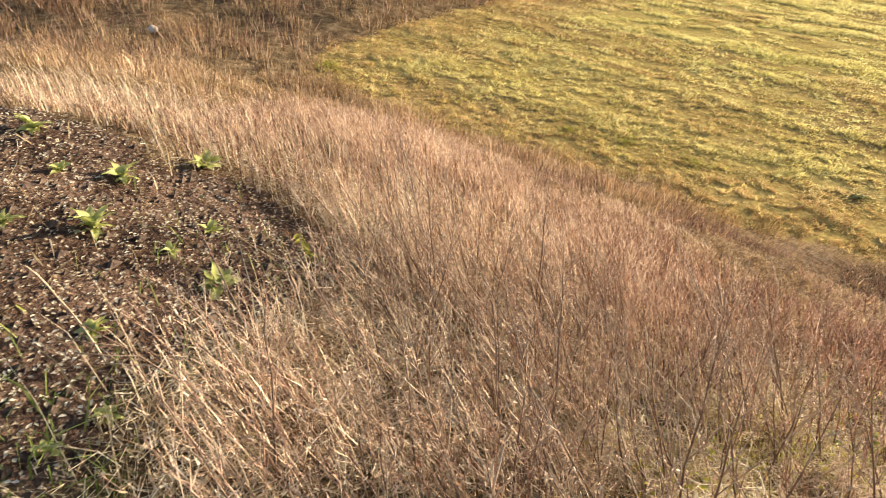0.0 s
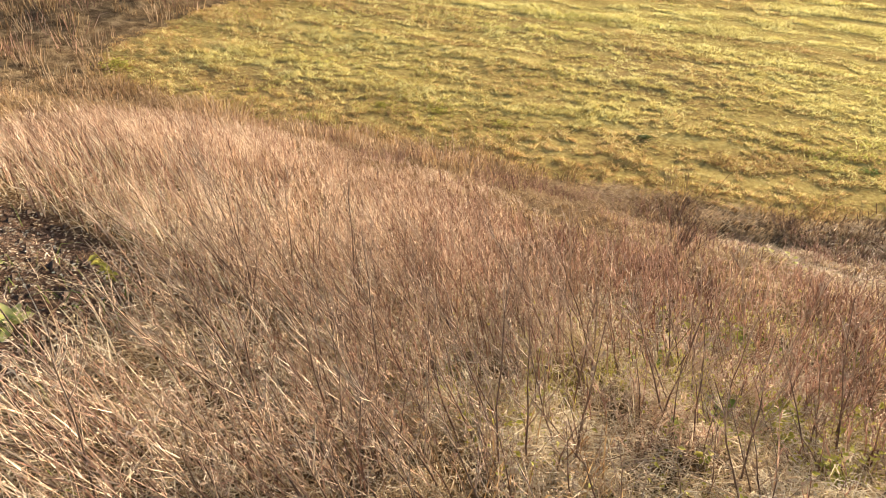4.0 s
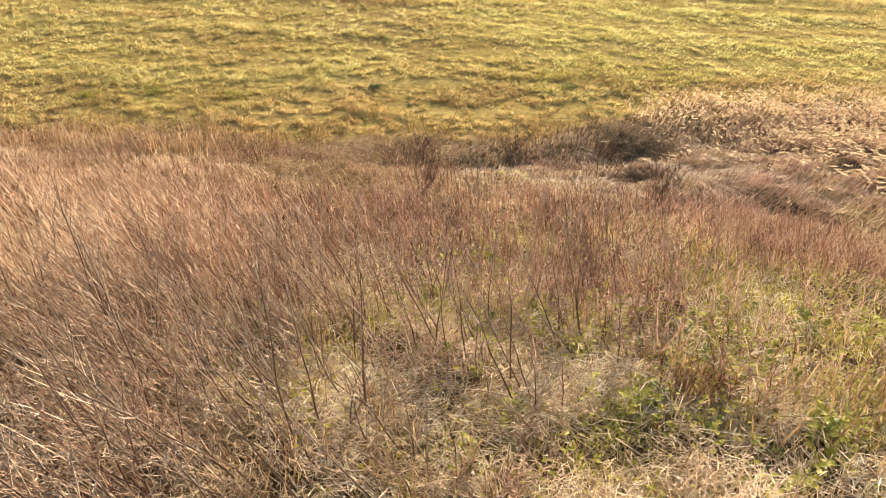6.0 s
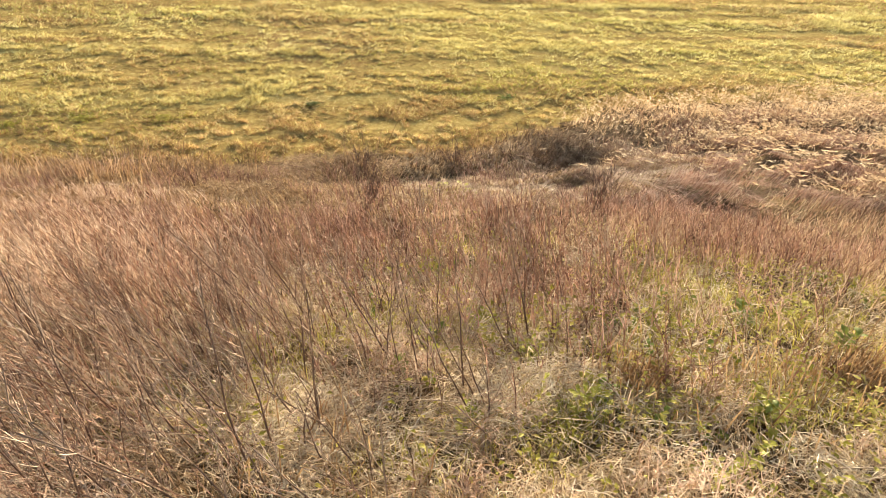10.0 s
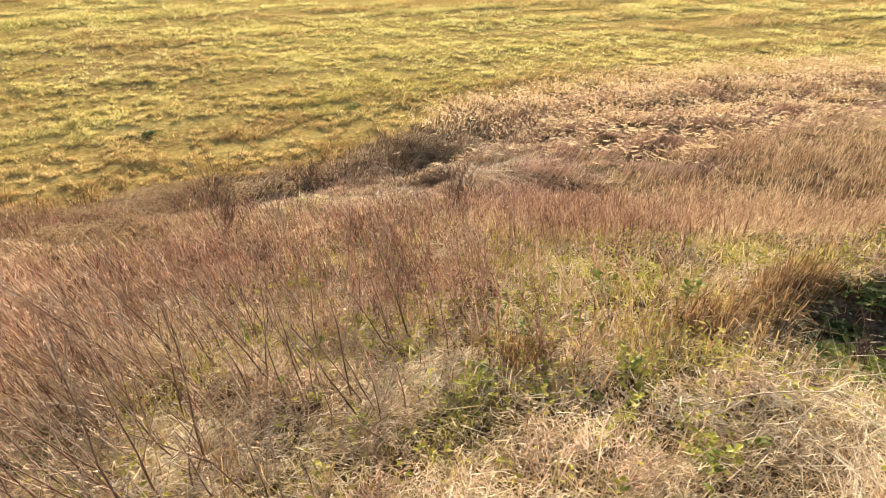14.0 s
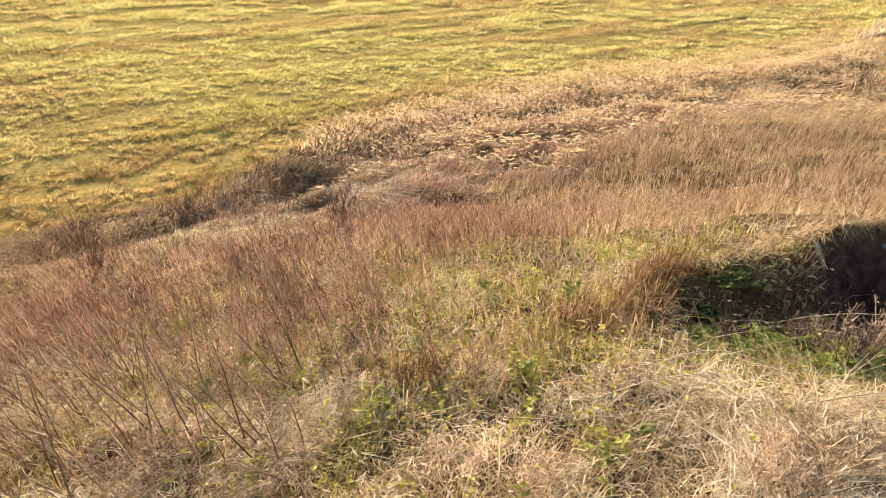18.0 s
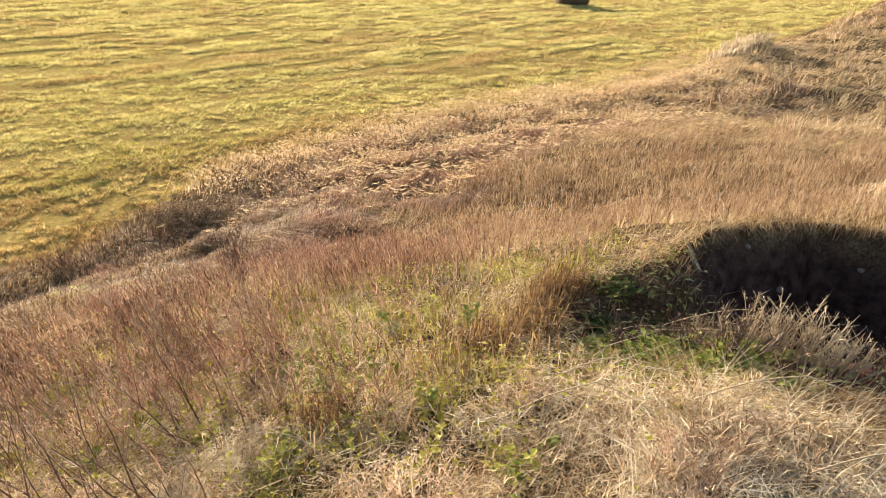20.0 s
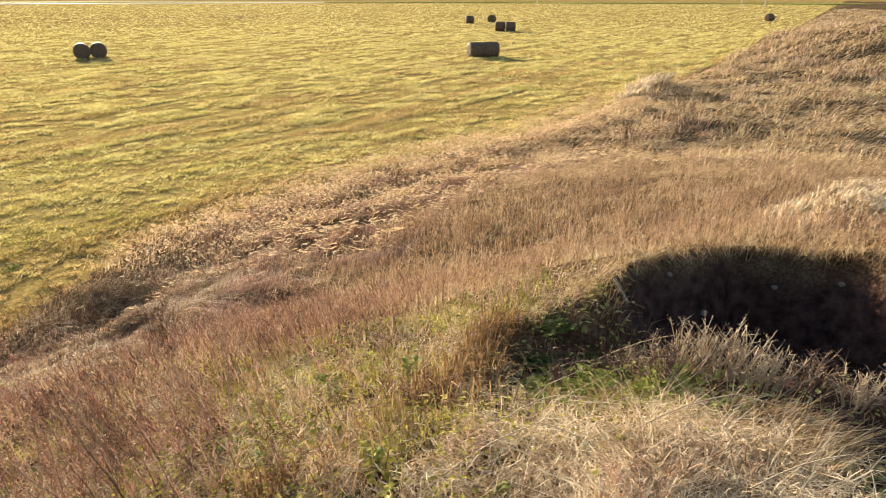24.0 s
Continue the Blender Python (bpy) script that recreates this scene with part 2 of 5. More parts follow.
def mesh_of(name, verts, faces, material, smooth=False):
    """A mesh from arrays: verts (n, 3), faces (m, 3) or (m, 4)."""
    verts, faces = np.asarray(verts, np.float32), np.asarray(faces, np.int32)
    me = bpy.data.meshes.new(name)
    k = faces.shape[1]
    me.vertices.add(len(verts))
    me.vertices.foreach_set("co", verts.ravel())
    me.loops.add(faces.size)
    me.loops.foreach_set("vertex_index", faces.ravel())
    me.polygons.add(len(faces))
    me.polygons.foreach_set("loop_start", np.arange(0, faces.size, k, dtype=np.int32))
    me.polygons.foreach_set("loop_total", np.full(len(faces), k, np.int32))
    me.polygons.foreach_set("use_smooth", np.full(len(faces), smooth))
    me.update(calc_edges=True)
    me.materials.append(material)
    return me


def smooth(a, b, x):
    t = np.clip((x - a) / (b - a), 0, 1)
    return t * t * (3 - 2 * t)


LATTICE = np.random.RandomState(3).rand(256, 256)


def drift(x, y, size, seed=0):
    """Soft noise over the plan, -1 to 1, with lumps of that size in metres."""
    u, v = np.asarray(x) / size + seed * 17.3 + 1000, np.asarray(y) / size + seed * 9.1 + 1000
    i, j = np.floor(u).astype(int), np.floor(v).astype(int)
    a, b = u - i, v - j
    a, b = a * a * (3 - 2 * a), b * b * (3 - 2 * b)
    g = lambda p, q: LATTICE[p % 256, q % 256]
    return 2 * ((g(i, j) * (1 - a) + g(i + 1, j) * a) * (1 - b) + (g(i, j + 1) * (1 - a) + g(i + 1, j + 1) * a) * b) - 1


# ---- the lie of the land ----
EDGE = np.array([(-400, 280), (-90, 50.5), (-27.7, 4.6), (-20.5, -0.7), (-17.4, -2.4), (-15.7, -2.3), (-14.3, -1.2), (-12.4, 1.0), (-11.3, 2.9), (-10.3, 4.2), (-9.0, 5.6),
                 (-8.1, 7.2), (-7.0, 8.8), (-6.6, 11.0), (-6.4, 13.3), (-4.9, 15.5), (-3.0, 18.4), (1.3, 22.4), (4.2, 25.4), (7.7, 30.6), (13.7, 39.7), (34.0, 71.0), (70.0, 131.0), (160.0, 281.0)])
CREST = np.array([(-3.4, -3.0), (0.0, -1.5), (2.4, 4.0), (5.5, 7.6)])
PIT = np.array([(0.32, 3.55), (0.85, 3.85), (1.22, 4.15), (1.85, 4.62), (2.45, 5.02), (2.95, 4.95), (3.35, 4.4), (3.6, 3.5), (3.3, 2.4), (2.6, 2.0), (2.0, 2.1), (1.6, 2.4), (1.2, 2.55), (0.72, 2.62), (0.40, 2.95)])


def to_line(x, y, line):
    best = np.full(np.shape(x), 1e9)
    for a, b in zip(line[:-1], line[1:]):
        d = b - a
        t = np.clip(((x - a[0]) * d[0] + (y - a[1]) * d[1]) / (d @ d), 0, 1)
        best = np.minimum(best, np.hypot(x - a[0] - t * d[0], y - a[1] - t * d[1]))
    return best


def inside(x, y, ring):
    hit = np.zeros(np.shape(x), bool)
    for a, b in zip(ring, np.roll(ring, -1, 0)):
        cross = (a[1] > y) != (b[1] > y)
        rise = b[1] - a[1] if b[1] != a[1] else 1e-9
        hit ^= cross & (x < (b[0] - a[0]) * (y - a[1]) / rise + a[0])
    return hit


BANK = np.vstack([EDGE, [(400, 281), (400, -400), (-400, -400)]])


TOP = np.array([(-5.0, -3.5), (-4.25, -2.35), (-4.0, -1.6), (-3.95, -1.05), (-3.6, -0.66), (-3.1, -0.56), (-2.6, -0.74), (-2.25, -0.9), (-1.85, -0.92), (-1.5, -0.9), (-1.0, -1.5), (-0.5, -4.0), (-2.5, -6.0), (-5.5, -6.0)])


def is_bare(x, y):
    """1 on the bare earth at the top of the bank, 0 elsewhere."""
    d = to_line(x, y, np.vstack([TOP, TOP[:1]]))
    return smooth(-0.12, 0.12, np.where(inside(x, y, TOP), d, -d) + 0.18 * drift(x, y, 0.4, 9))


def lie(x, y):
    """Height of the ground, depth into the weedy bank from the field's edge (negative on the field), depth into the pit."""
    x, y = np.asarray(x, float), np.asarray(y, float)
    s = to_line(x, y, EDGE)
    s = np.where(inside(x, y, BANK), s, -s)
    q = to_line(x, y, CREST)
    deep = s.clip(0)
    away = np.sqrt((q - 0.5).clip(0) ** 2 + 0.25) - 0.5
    z = 3.3 * deep / (deep + away + 0.01) * smooth(15, 6, q) * (1 - 0.3 * smooth(3.5, 8.5, y))
    weedy = smooth(0.0, 1.5, s)
    z += smooth(0.6, 1.6, s - 1.3 * smooth(10.5, 12, y)) * smooth(6.5, 4.5, s) * smooth(4, 7, y) * (0.13 * drift(x, y, 0.7, 11) + 0.06 * drift(x, y, 0.32, 12))
    z += weedy * (0.07 * drift(x, y, 1.7, 1) + (0.022 + 0.02 * smooth(3, 6, np.hypot(x, y))) * drift(x, y, 0.45, 2) + 0.014 * drift(x, y, 0.22, 3))
    z += weedy * smooth(12, 26, np.hypot(x, y)) * (0.3 + 0.18 * drift(x, y, 3.1, 4) + 0.1 * drift(x, y, 1.1, 14))
    z += weedy * 2.4 * np.exp(-((x - 33) / 8) ** 2 - ((y - 50) / 11) ** 2)
    z -= smooth(5, 8, y) * smooth(13.0, 10.8, y) * 0.16 * np.exp(-((s - 1.6) / 0.7) ** 2)
    z -= 0.15 * np.exp(-((s - 2.5) / 0.8) ** 2) * smooth(9.5, 11, y) * smooth(26, 19, y) + 0.3 * np.exp(-((x + 5.35) ** 2 + (y - 10.0) ** 2) / 0.4) + 0.4 * np.exp(-((x - 2.2) ** 2 + (y - 2.05) ** 2) / 0.09)
    field = 1 - smooth(-0.3, 0.4, s)
    across = 0.83 * x - 0.56 * y
    lanes = 0.6 * drift(across, (0.56 * x + 0.83 * y) * 0.1, 0.85, 5) + np.sin(2.1 * across + 1.5 * drift(x, y, 9.0, 40))
    z += field * smooth(260, 20, np.hypot(x, y)) * (0.007 * lanes + 0.008 * drift(across, (0.56 * x + 0.83 * y) * 0.75, 0.3, 6) + 0.006 * drift(across, (0.56 * x + 0.83 * y) * 0.5, 0.62, 15) + 0.015 * drift(x, y, 2.3, 7))
    p = to_line(x, y, np.vstack([PIT, PIT[:1]]))
    p = np.where(inside(x, y, PIT), p, -p) + 0.07 * drift(x, y, 0.3, 8)
    z -= smooth(-0.4, 0.3, p) * 0.12 * smooth(3.5, 3.0, y)
    z -= smooth(-0.08, 0.45, p) * (0.38 * smooth(2.9, 3.5, y) + 1.1 * smooth(-0.1, 0.75, 0.8 * (x - 1.55) + 0.7 * (y - 3.7)))
    return z, s, p


radii = np.concatenate([[0.002, 0.12, 0.25, 0.38], np.arange(0.5, 15.0, 0.085), np.geomspace(15.0, 70.0, 150), np.geomspace(72.0, 4000, 90)])
turns = np.radians(np.concatenate([np.arange(-46, 136, 0.36), np.arange(136, 314, 2.0)]))
rr, aa = np.meshgrid(radii, turns, indexing="ij")
gx, gy = -rr * np.sin(aa), rr * np.cos(aa)
gz, gs, gp = lie(gx.ravel(), gy.ravel())
na = len(turns)
i, j = np.meshgrid(np.arange(len(radii) - 1), np.arange(na), indexing="ij")
quads = np.stack([i * na + j, i * na + (j + 1) % na, (i + 1) * na + (j + 1) % na, (i + 1) * na + j], -1).reshape(-1, 4)
gv = np.vstack([np.stack([gx.ravel(), gy.ravel(), gz], -1), [(0, 0, lie(0.0, 0.0)[0])]])
ground_mesh = mesh_of("ground", gv, quads[:, ::-1], GROUND, True)
bare = is_bare(gx.ravel(), gy.ravel())
# where the pit's earth is darkened for shade, weaker on the left slope
pit_dark = smooth(-0.03, 0.08, gp) * (0.25 + 0.75 * smooth(1.1, 1.6, gx.ravel() + 0.3 * (gy.ravel() - 3.7)))
along = (gx.ravel() + 60.0) * 0.9 + (gy.ravel() - 122.0) * 0.43
worn = 0.6 * smooth(42, 24, np.abs(along)) * smooth(16, 8, np.abs((gy.ravel() - 122.0) * 0.9 - (gx.ravel() + 60.0) * 0.43 + 5 * drift(gx.ravel(), gy.ravel(), 16.0, 70)))
for key, values in (("field", 0.5 - gs / 1.2), ("bare", bare), ("pit_dark", pit_dark), ("worn", worn)):
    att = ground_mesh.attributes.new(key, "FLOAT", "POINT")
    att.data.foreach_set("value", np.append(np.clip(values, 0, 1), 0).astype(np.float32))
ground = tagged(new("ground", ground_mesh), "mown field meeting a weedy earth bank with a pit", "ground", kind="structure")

# ---- plants by the thousand ----
def ribbons(p0, p1, p2, w0, w1, side):
    """Tapering bent strips: a quad and a tip each."""
    n = len(p0)
    side = side / np.linalg.norm(side, axis=1, keepdims=True).clip(1e-6)
    v = np.stack([p0 - side * w0[:, None] / 2, p0 + side * w0[:, None] / 2, p1 + side * w1[:, None] / 2, p1 - side * w1[:, None] / 2, p2], 1).reshape(-1, 3)
    k = np.arange(n)[:, None] * 5
    f = np.concatenate([k + [0, 1, 2], k + [0, 2, 3], k + [3, 2, 4]], 1).reshape(-1, 3)
    return v, f


def slivers(p0, p2, w, side):
    n = len(p0)
    side = side / np.linalg.norm(side, axis=1, keepdims=True).clip(1e-6)
    v = np.stack([p0 - side * w[:, None] / 2, p0 + side * w[:, None] / 2, p2], 1).reshape(-1, 3)
    return v, np.arange(3 * n).reshape(-1, 3)


def joined(pieces):
    vs, fs, k = [], [], 0
    for v, f in pieces:
        vs.append(v)
        fs.append(f + k)
        k += len(v)
    return np.vstack(vs), np.vstack(fs)


def scatter(rng, n, keep, box):
    """About n spots in the box (x0, x1, y0, y1), thinned by keep(x, y, s) from 0 to 1, set on the ground and out of the pit."""
    x, y = rng.uniform(box[0], box[1], n), rng.uniform(box[2], box[3], n)
    z, s, p = lie(x, y)
    ok = (rng.rand(n) < keep(x, y, s)) & (p < 0.02) & (np.hypot(x, y) > 0.3)
    return np.stack([x, y, z], -1)[ok]


def flat(rng, n):
    a = rng.uniform(0, 2 * math.pi, n)
    return np.stack([np.cos(a), np.sin(a), 0 * a], -1)


def blades(rng, spots, tall, wide, lean=0.35, droop=0.3, wind=(0.0, 0.0)):
    """A bent blade at each spot."""
    n = len(spots)
    h = tall * rng.uniform(0.55, 1.25, n)
    out = flat(rng, n) * lean * rng.uniform(0.2, 1.5, n)[:, None] + np.array([wind[0], wind[1], 0])
    p1 = spots + (out * 0.45 + [0, 0, 0.62]) * h[:, None]
    p2 = spots + (out * (1 + droop) + [0, 0, 1.0 - droop * 0.5]) * h[:, None]
    w = wide * rng.uniform(0.6, 1.4, n)
    return ribbons(spots - [0, 0, 0.02], p1, p2, w, w * 0.75, flat(rng, n))


def weeds(rng, spots, tall, wide, twigs=7, wind=(0.0, 0.0), spread=0.3, fluff=0):
    """Branching dead stalks: a stem, upright twigs on its upper part and seed scales on them. Shorter towards the field's edge."""
    n = len(spots)
    s = lie(spots[:, 0], spots[:, 1])[1]
    grow = 0.42 + 0.58 * smooth(3.6, 6.6, s)
    rim = lie(spots[:, 0], spots[:, 1])[2]
    grow = grow * (1 - 0.6 * smooth(-0.9, -0.1, rim)) * (1 - 0.65 * smooth(-0.7, -2.0, spots[:, 1]) * smooth(-3.0, -4.2, spots[:, 0]))
    h = tall * rng.uniform(0.5, 1.25, n) * grow * (1 + 0.25 * drift(spots[:, 0], spots[:, 1], 0.6, 51))
    out = flat(rng, n) * 0.2 * rng.uniform(0, 1.6, n)[:, None] + np.array([wind[0], wind[1], 0]) * rng.uniform(0.2, 1.8, n)[:, None]
    p1 = spots + (out * 0.4 + [0, 0, 0.5]) * h[:, None]
    p2 = spots + (out + [0, 0, 1.0]) * h[:, None]
    w = wide * rng.uniform(0.6, 1.4, n)
    made = [ribbons(spots - [0, 0, 0.03], p1, p2, w, w * 0.7, flat(rng, n))]
    for _ in range(twigs):
        t = rng.uniform(0.4, 1.0, n)[:, None]
        a = np.where(t < 0.5, spots + (p1 - spots) * t * 2, p1 + (p2 - p1) * (t * 2 - 1))
        size = (0.05 + 0.17 * (1.05 - t)) * rng.uniform(0.5, 1.3, n)[:, None] * (0.4 + 0.6 * grow[:, None])
        way = flat(rng, n) * spread * rng.uniform(0.6, 2.2, n)[:, None] + out * 0.6 + [0, 0, 0.75]
        b = a + way * size
        made.append(slivers(a, b, w * 0.8, flat(rng, n)))
        for _ in range(fluff):
            u = rng.uniform(0.3, 1.0, n)[:, None]
            c = a + (b - a) * u
            d = c + (flat(rng, n) + rng.uniform(-0.6, 0.8, n)[:, None] * [0, 0, 1]) * 0.02
            made.append(slivers(c, d, np.full(n, 0.008), flat(rng, n)))
    return joined(made)


def stuff(name, shape, material, label, category):
    ob = new(name, mesh_of(name, shape[0], shape[1], material))
    return tagged(ob, label, category, kind="stuff")


rng = np.random.RandomState(11)
near = lambda x, y, a, b: smooth(b, a, np.hypot(x, y))
blob = lambda x, y, cx, cy, r: np.exp(-((x - cx) ** 2 + (y - cy) ** 2) / r ** 2)
greenish = lambda x, y: np.clip(blob(x, y, -0.45, 3.3, 0.95) + 0.8 * blob(x, y, -0.35, 3.8, 0.5) + 0.9 * blob(x, y, 0.25, 4.35, 0.3) + 0.9 * blob(x, y, 0.7, 4.12, 0.25) + 0.5 * blob(x, y, -2.7, 3.2, 0.5) + 0.3 * blob(x, y, -1.55, 0.9, 0.45) + 0.7 * blob(x, y, -1.75, 2.1, 0.6) + 0.6 * blob(x, y, -0.2, 2.4, 0.5) + 0.8 * blob(x, y, 0.75, 2.8, 0.4) + 0.7 * blob(x, y, -1.2, 2.9, 0.8) + 0.5 * blob(x, y, -2.2, 3.1, 0.8) + 0.4 * blob(x, y, -1.3, 4.0, 0.8) + 0.4 * blob(x, y, -2.2, 1.3, 0.9) + 0.7 * blob(x, y, 0.2, 2.05, 0.4) + 0.5 * blob(x, y, -0.75, 2.0, 0.4), 0, 1)
strawy = lambda x, y: np.clip(blob(x, y, 1.35, 2.1, 0.9) + blob(x, y, -1.2, 1.7, 0.9) + blob(x, y, 0.0, 1.8, 0.9) + 0.7 * blob(x, y, -1.9, 1.1, 0.7), 0, 1)
pinky = lambda x, y: smooth(3.1, 1.3, y + 0.35 * (x + 4)) * smooth(-0.6, -1.6, x)
russety = lambda x, y: smooth(0.6, 2.2, y + 0.35 * (x + 4)) * smooth(7.2, 6.0, y) * smooth(0.3, -1.2, x) * smooth(-7.5, -6.0, x)
lodgy = lambda x, y, s: smooth(0.0, 1.0, s - np.clip((y - 9) * 0.6, 0.2, 3.2)) * smooth(6.8, 5.6, s) * smooth(5.6, 7.4, y) * smooth(32, 22, y) * smooth(-7, -5.5, x + 0.2 * y - 1.5)

# matted litter over the whole bank: thin dead grass, then coarse broken straws
spots = scatter(rng, 160000, lambda x, y, s: smooth(0.2, 1.2, s) * near(x, y, 5, 20) * (1 - 0.93 * is_bare(x, y)) * (0.55 + 0.45 * drift(x, y, 0.5, 21)), (-16, 9, -5, 19))
stuff("dead_grass_litter", blades(rng, spots, 0.13, 0.006, 1.2, 0.6), STRAW, "matted straw-coloured dead grass litter covering the bank", "dead grass")
spots = scatter(rng, 900000, lambda x, y, s: near(x, y, 2.4, 5.6) * smooth(-2.4, -0.6, y) * (1 - is_bare(x, y)) * (0.3 + 0.7 * strawy(x, y) + 0.1 * blob(x, y, 0.9, 2.0, 0.8) - 1.3 * smooth(1.5, 1.8, x) * smooth(1.2, 1.6, y) + 0.22 * smooth(-1.2, -2.0, x)) * (0.3 + 0.7 * smooth(-0.5, 0.3, drift(x, y, 0.22, 36))), (-5, 4, -2.5, 6))
turn = 2.6 * drift(spots[:, 0], spots[:, 1], 0.55, 62) + 0.2 + rng.normal(0, 0.75, len(spots))
lying = np.stack([np.cos(turn), np.sin(turn), 0 * turn], -1) * rng.gamma(2.2, 0.034, len(spots))[:, None] + rng.uniform(-0.03, 0.05, len(spots))[:, None] * [0, 0, 1]
lift = spots + rng.uniform(0.005, 0.11, len(spots))[:, None] * [0, 0, 1]
stuff("broken_straws", ribbons(lift, lift + lying * 0.55 + rng.normal(0, 0.022, lying.shape), lift + lying, rng.uniform(0.002, 0.0052, len(spots)), rng.uniform(0.002, 0.0048, len(spots)), flat(rng, len(spots)) + [0, 0, 0.8]),
      PALE, "bleached broken straws lying criss-cross on the bank", "straw")
# short dead weeds standing in clumps out of the straw
spots = scatter(rng, 4500, lambda x, y, s: smooth(0.0, 0.5, drift(x, y, 0.3, 71)) * smooth(1.5, 1.2, x) * smooth(1.2, 1.5, np.hypot(x, y)) * near(x, y, 2.9, 3.8) * smooth(0.9, 1.5, y + 0.5 * (x + 1.5)), (-2.4, 1.5, 0.8, 3.8))
stuff("short_dry_weeds", weeds(rng, spots, 0.2, 0.0055, 6, (0.05, -0.1), 0.4, 1), STALK, "short brown dead weeds standing out of the straw", "dead weeds")
# pale straw thatch beside the pit
spots = scatter(rng, 26000, lambda x, y, s: blob(x, y, 1.05, 1.95, 0.65) * smooth(1.8, 1.5, x), (-0.5, 4, 0.8, 3.8))
stuff("straw_thatch", blades(rng, spots, 0.17, 0.005, 1.3, 0.8, (0.35, 0.05)), PALE, "combed-over bleached straw thatch beside the pit", "dead grass")

# pinkish stalks on the slope, thinner and duller farther down
spots = scatter(rng, 58000, lambda x, y, s: smooth(3.0, 4.2, s) * pinky(x, y) * near(x, y, 9, 16) * smooth(2.6, 4.8, np.hypot(x, y)) * (1 - is_bare(x, y)) * (0.3 + 0.7 * smooth(-0.5, 0.3, drift(x, y, 0.7, 22))) * (1 - 0.7 * smooth(-1.0, -2.4, y)), (-14, -0.4, -4.5, 6))
stuff("pinkish_weed_stalks", weeds(rng, spots, 0.36, 0.0078, 5, (-0.17, -0.27), 0.3, 1), STALK, "dense pinkish brown dead weed stalks leaning together", "dead weeds")
spots = scatter(rng, 11000, lambda x, y, s: smooth(3.6, 5.5, s) * pinky(x, y) * near(x, y, 6, 11) * smooth(2.6, 4.2, np.hypot(x, y)) * (1 - is_bare(x, y)), (-12, -0.4, -3, 6))
stuff("brown_weed_stems", weeds(rng, spots, 0.4, 0.0075, 3, (-0.17, -0.28), 0.22), RUSSET, "thin dark brown stems among the pinkish stalks", "dead weeds")
spots = scatter(rng, 9000, lambda x, y, s: smooth(5.0, 6.5, s) * pinky(x, y) * near(x, y, 4, 8) * smooth(1.5, 2.4, np.hypot(x, y)) * (1 - is_bare(x, y)), (-9, -0.4, -3, 6))
stuff("pale_grass_stems", blades(rng, spots, 0.36, 0.0045, 0.3, 0.2, (-0.26, -0.42)), PALE, "pale thin dry grass stems among the weeds", "dead grass")
# near stalks all leaning one way over the edge of the bare earth
spots = scatter(rng, 5600, lambda x, y, s: smooth(1.25, 1.6, np.hypot(x, y)) * near(x, y, 2.6, 4.2) * smooth(0.9, 0.1, is_bare(x - 0.05, y - 0.14)) * (1 - smooth(-0.5, -0.75, y) * smooth(-2.3, -1.9, x)) * smooth(1.9, 0.8, y + 0.35 * (x + 3)) * (0.35 + 0.65 * smooth(-0.4, 0.4, drift(x, y, 0.4, 58))), (-4.2, -0.9, -1.4, 2.4))
half = rng.rand(len(spots)) < 0.64
stuff("leaning_dry_stalks", weeds(rng, spots[half], 0.46, 0.005, 5, (-0.14, -0.5), 0.28, 1), STALK, "thin pale dry stalks leaning together over bare earth", "dead weeds")
stuff("dark_dry_stalks", weeds(rng, spots[~half], 0.46, 0.0055, 4, (-0.1, -0.4), 0.28, 1), RUSSET, "thin dark brown dry stalks among the paler ones", "dead weeds")
# russet stalks in the middle of the slope
spots = scatter(rng, 19000, lambda x, y, s: smooth(4.4, 5.4, s) * smooth(1.9, 3.6, np.hypot(x, y)) * russety(x, y) * (0.3 + 0.7 * smooth(-0.4, 0.4, drift(x, y, 0.8, 23))), (-9, 0.6, 1, 8))
stuff("russet_weed_stalks", weeds(rng, spots, 0.36, 0.008, 6, (-0.2, -0.16), 0.26, 1), RUSSET, "russet purple dead weed stalks standing in a haze", "dead weeds")
spots = scatter(rng, 11000, lambda x, y, s: smooth(0.6, 1.4, s) * smooth(5.2, 4.0, s) * smooth(-1.0, 2.5, y) * smooth(11.0, 9.0, y) * smooth(-0.2, 0.4, drift(x, y, 0.7, 63)), (-13, -3.5, -1, 11))
stuff("ditch_weed_wisps", weeds(rng, spots, 0.55, 0.009, 7, (-0.25, -0.1), 0.34, 1), RUSSET, "wispy russet dead weeds along the foot of the bank", "dead weeds")
# fine straw-pink weeds beyond the pit
spots = scatter(rng, 34000, lambda x, y, s: smooth(5.4, 6.6, s) * smooth(3.2, 4.8, y) * near(x, y, 9, 17) * smooth(-3.2, -1.4, x) * (1 - blob(x, y, 5.7, 7.2, 1.2)) * (0.35 + 0.5 * smooth(-0.3, 0.4, drift(x, y, 0.6, 24))), (-3.5, 9, 3, 17))
stuff("fine_dry_weeds", weeds(rng, spots, 0.27, 0.0075, 6, (0.06, 0.0), 0.3, 1), TAN, "fine straw-pink dry weeds on the far side of the pit", "dead weeds")
spots = scatter(rng, 60000, lambda x, y, s: smooth(5.0, 6.2, s) * smooth(3.0, 4.6, y) * near(x, y, 9, 18) * smooth(-3.2, -1.0, x) * (1 - blob(x, y, 5.7, 7.2, 1.2)) * (0.35 + 0.65 * smooth(-0.3, 0.3, drift(x, y, 0.5, 56))), (-3.5, 9.5, 3, 18))
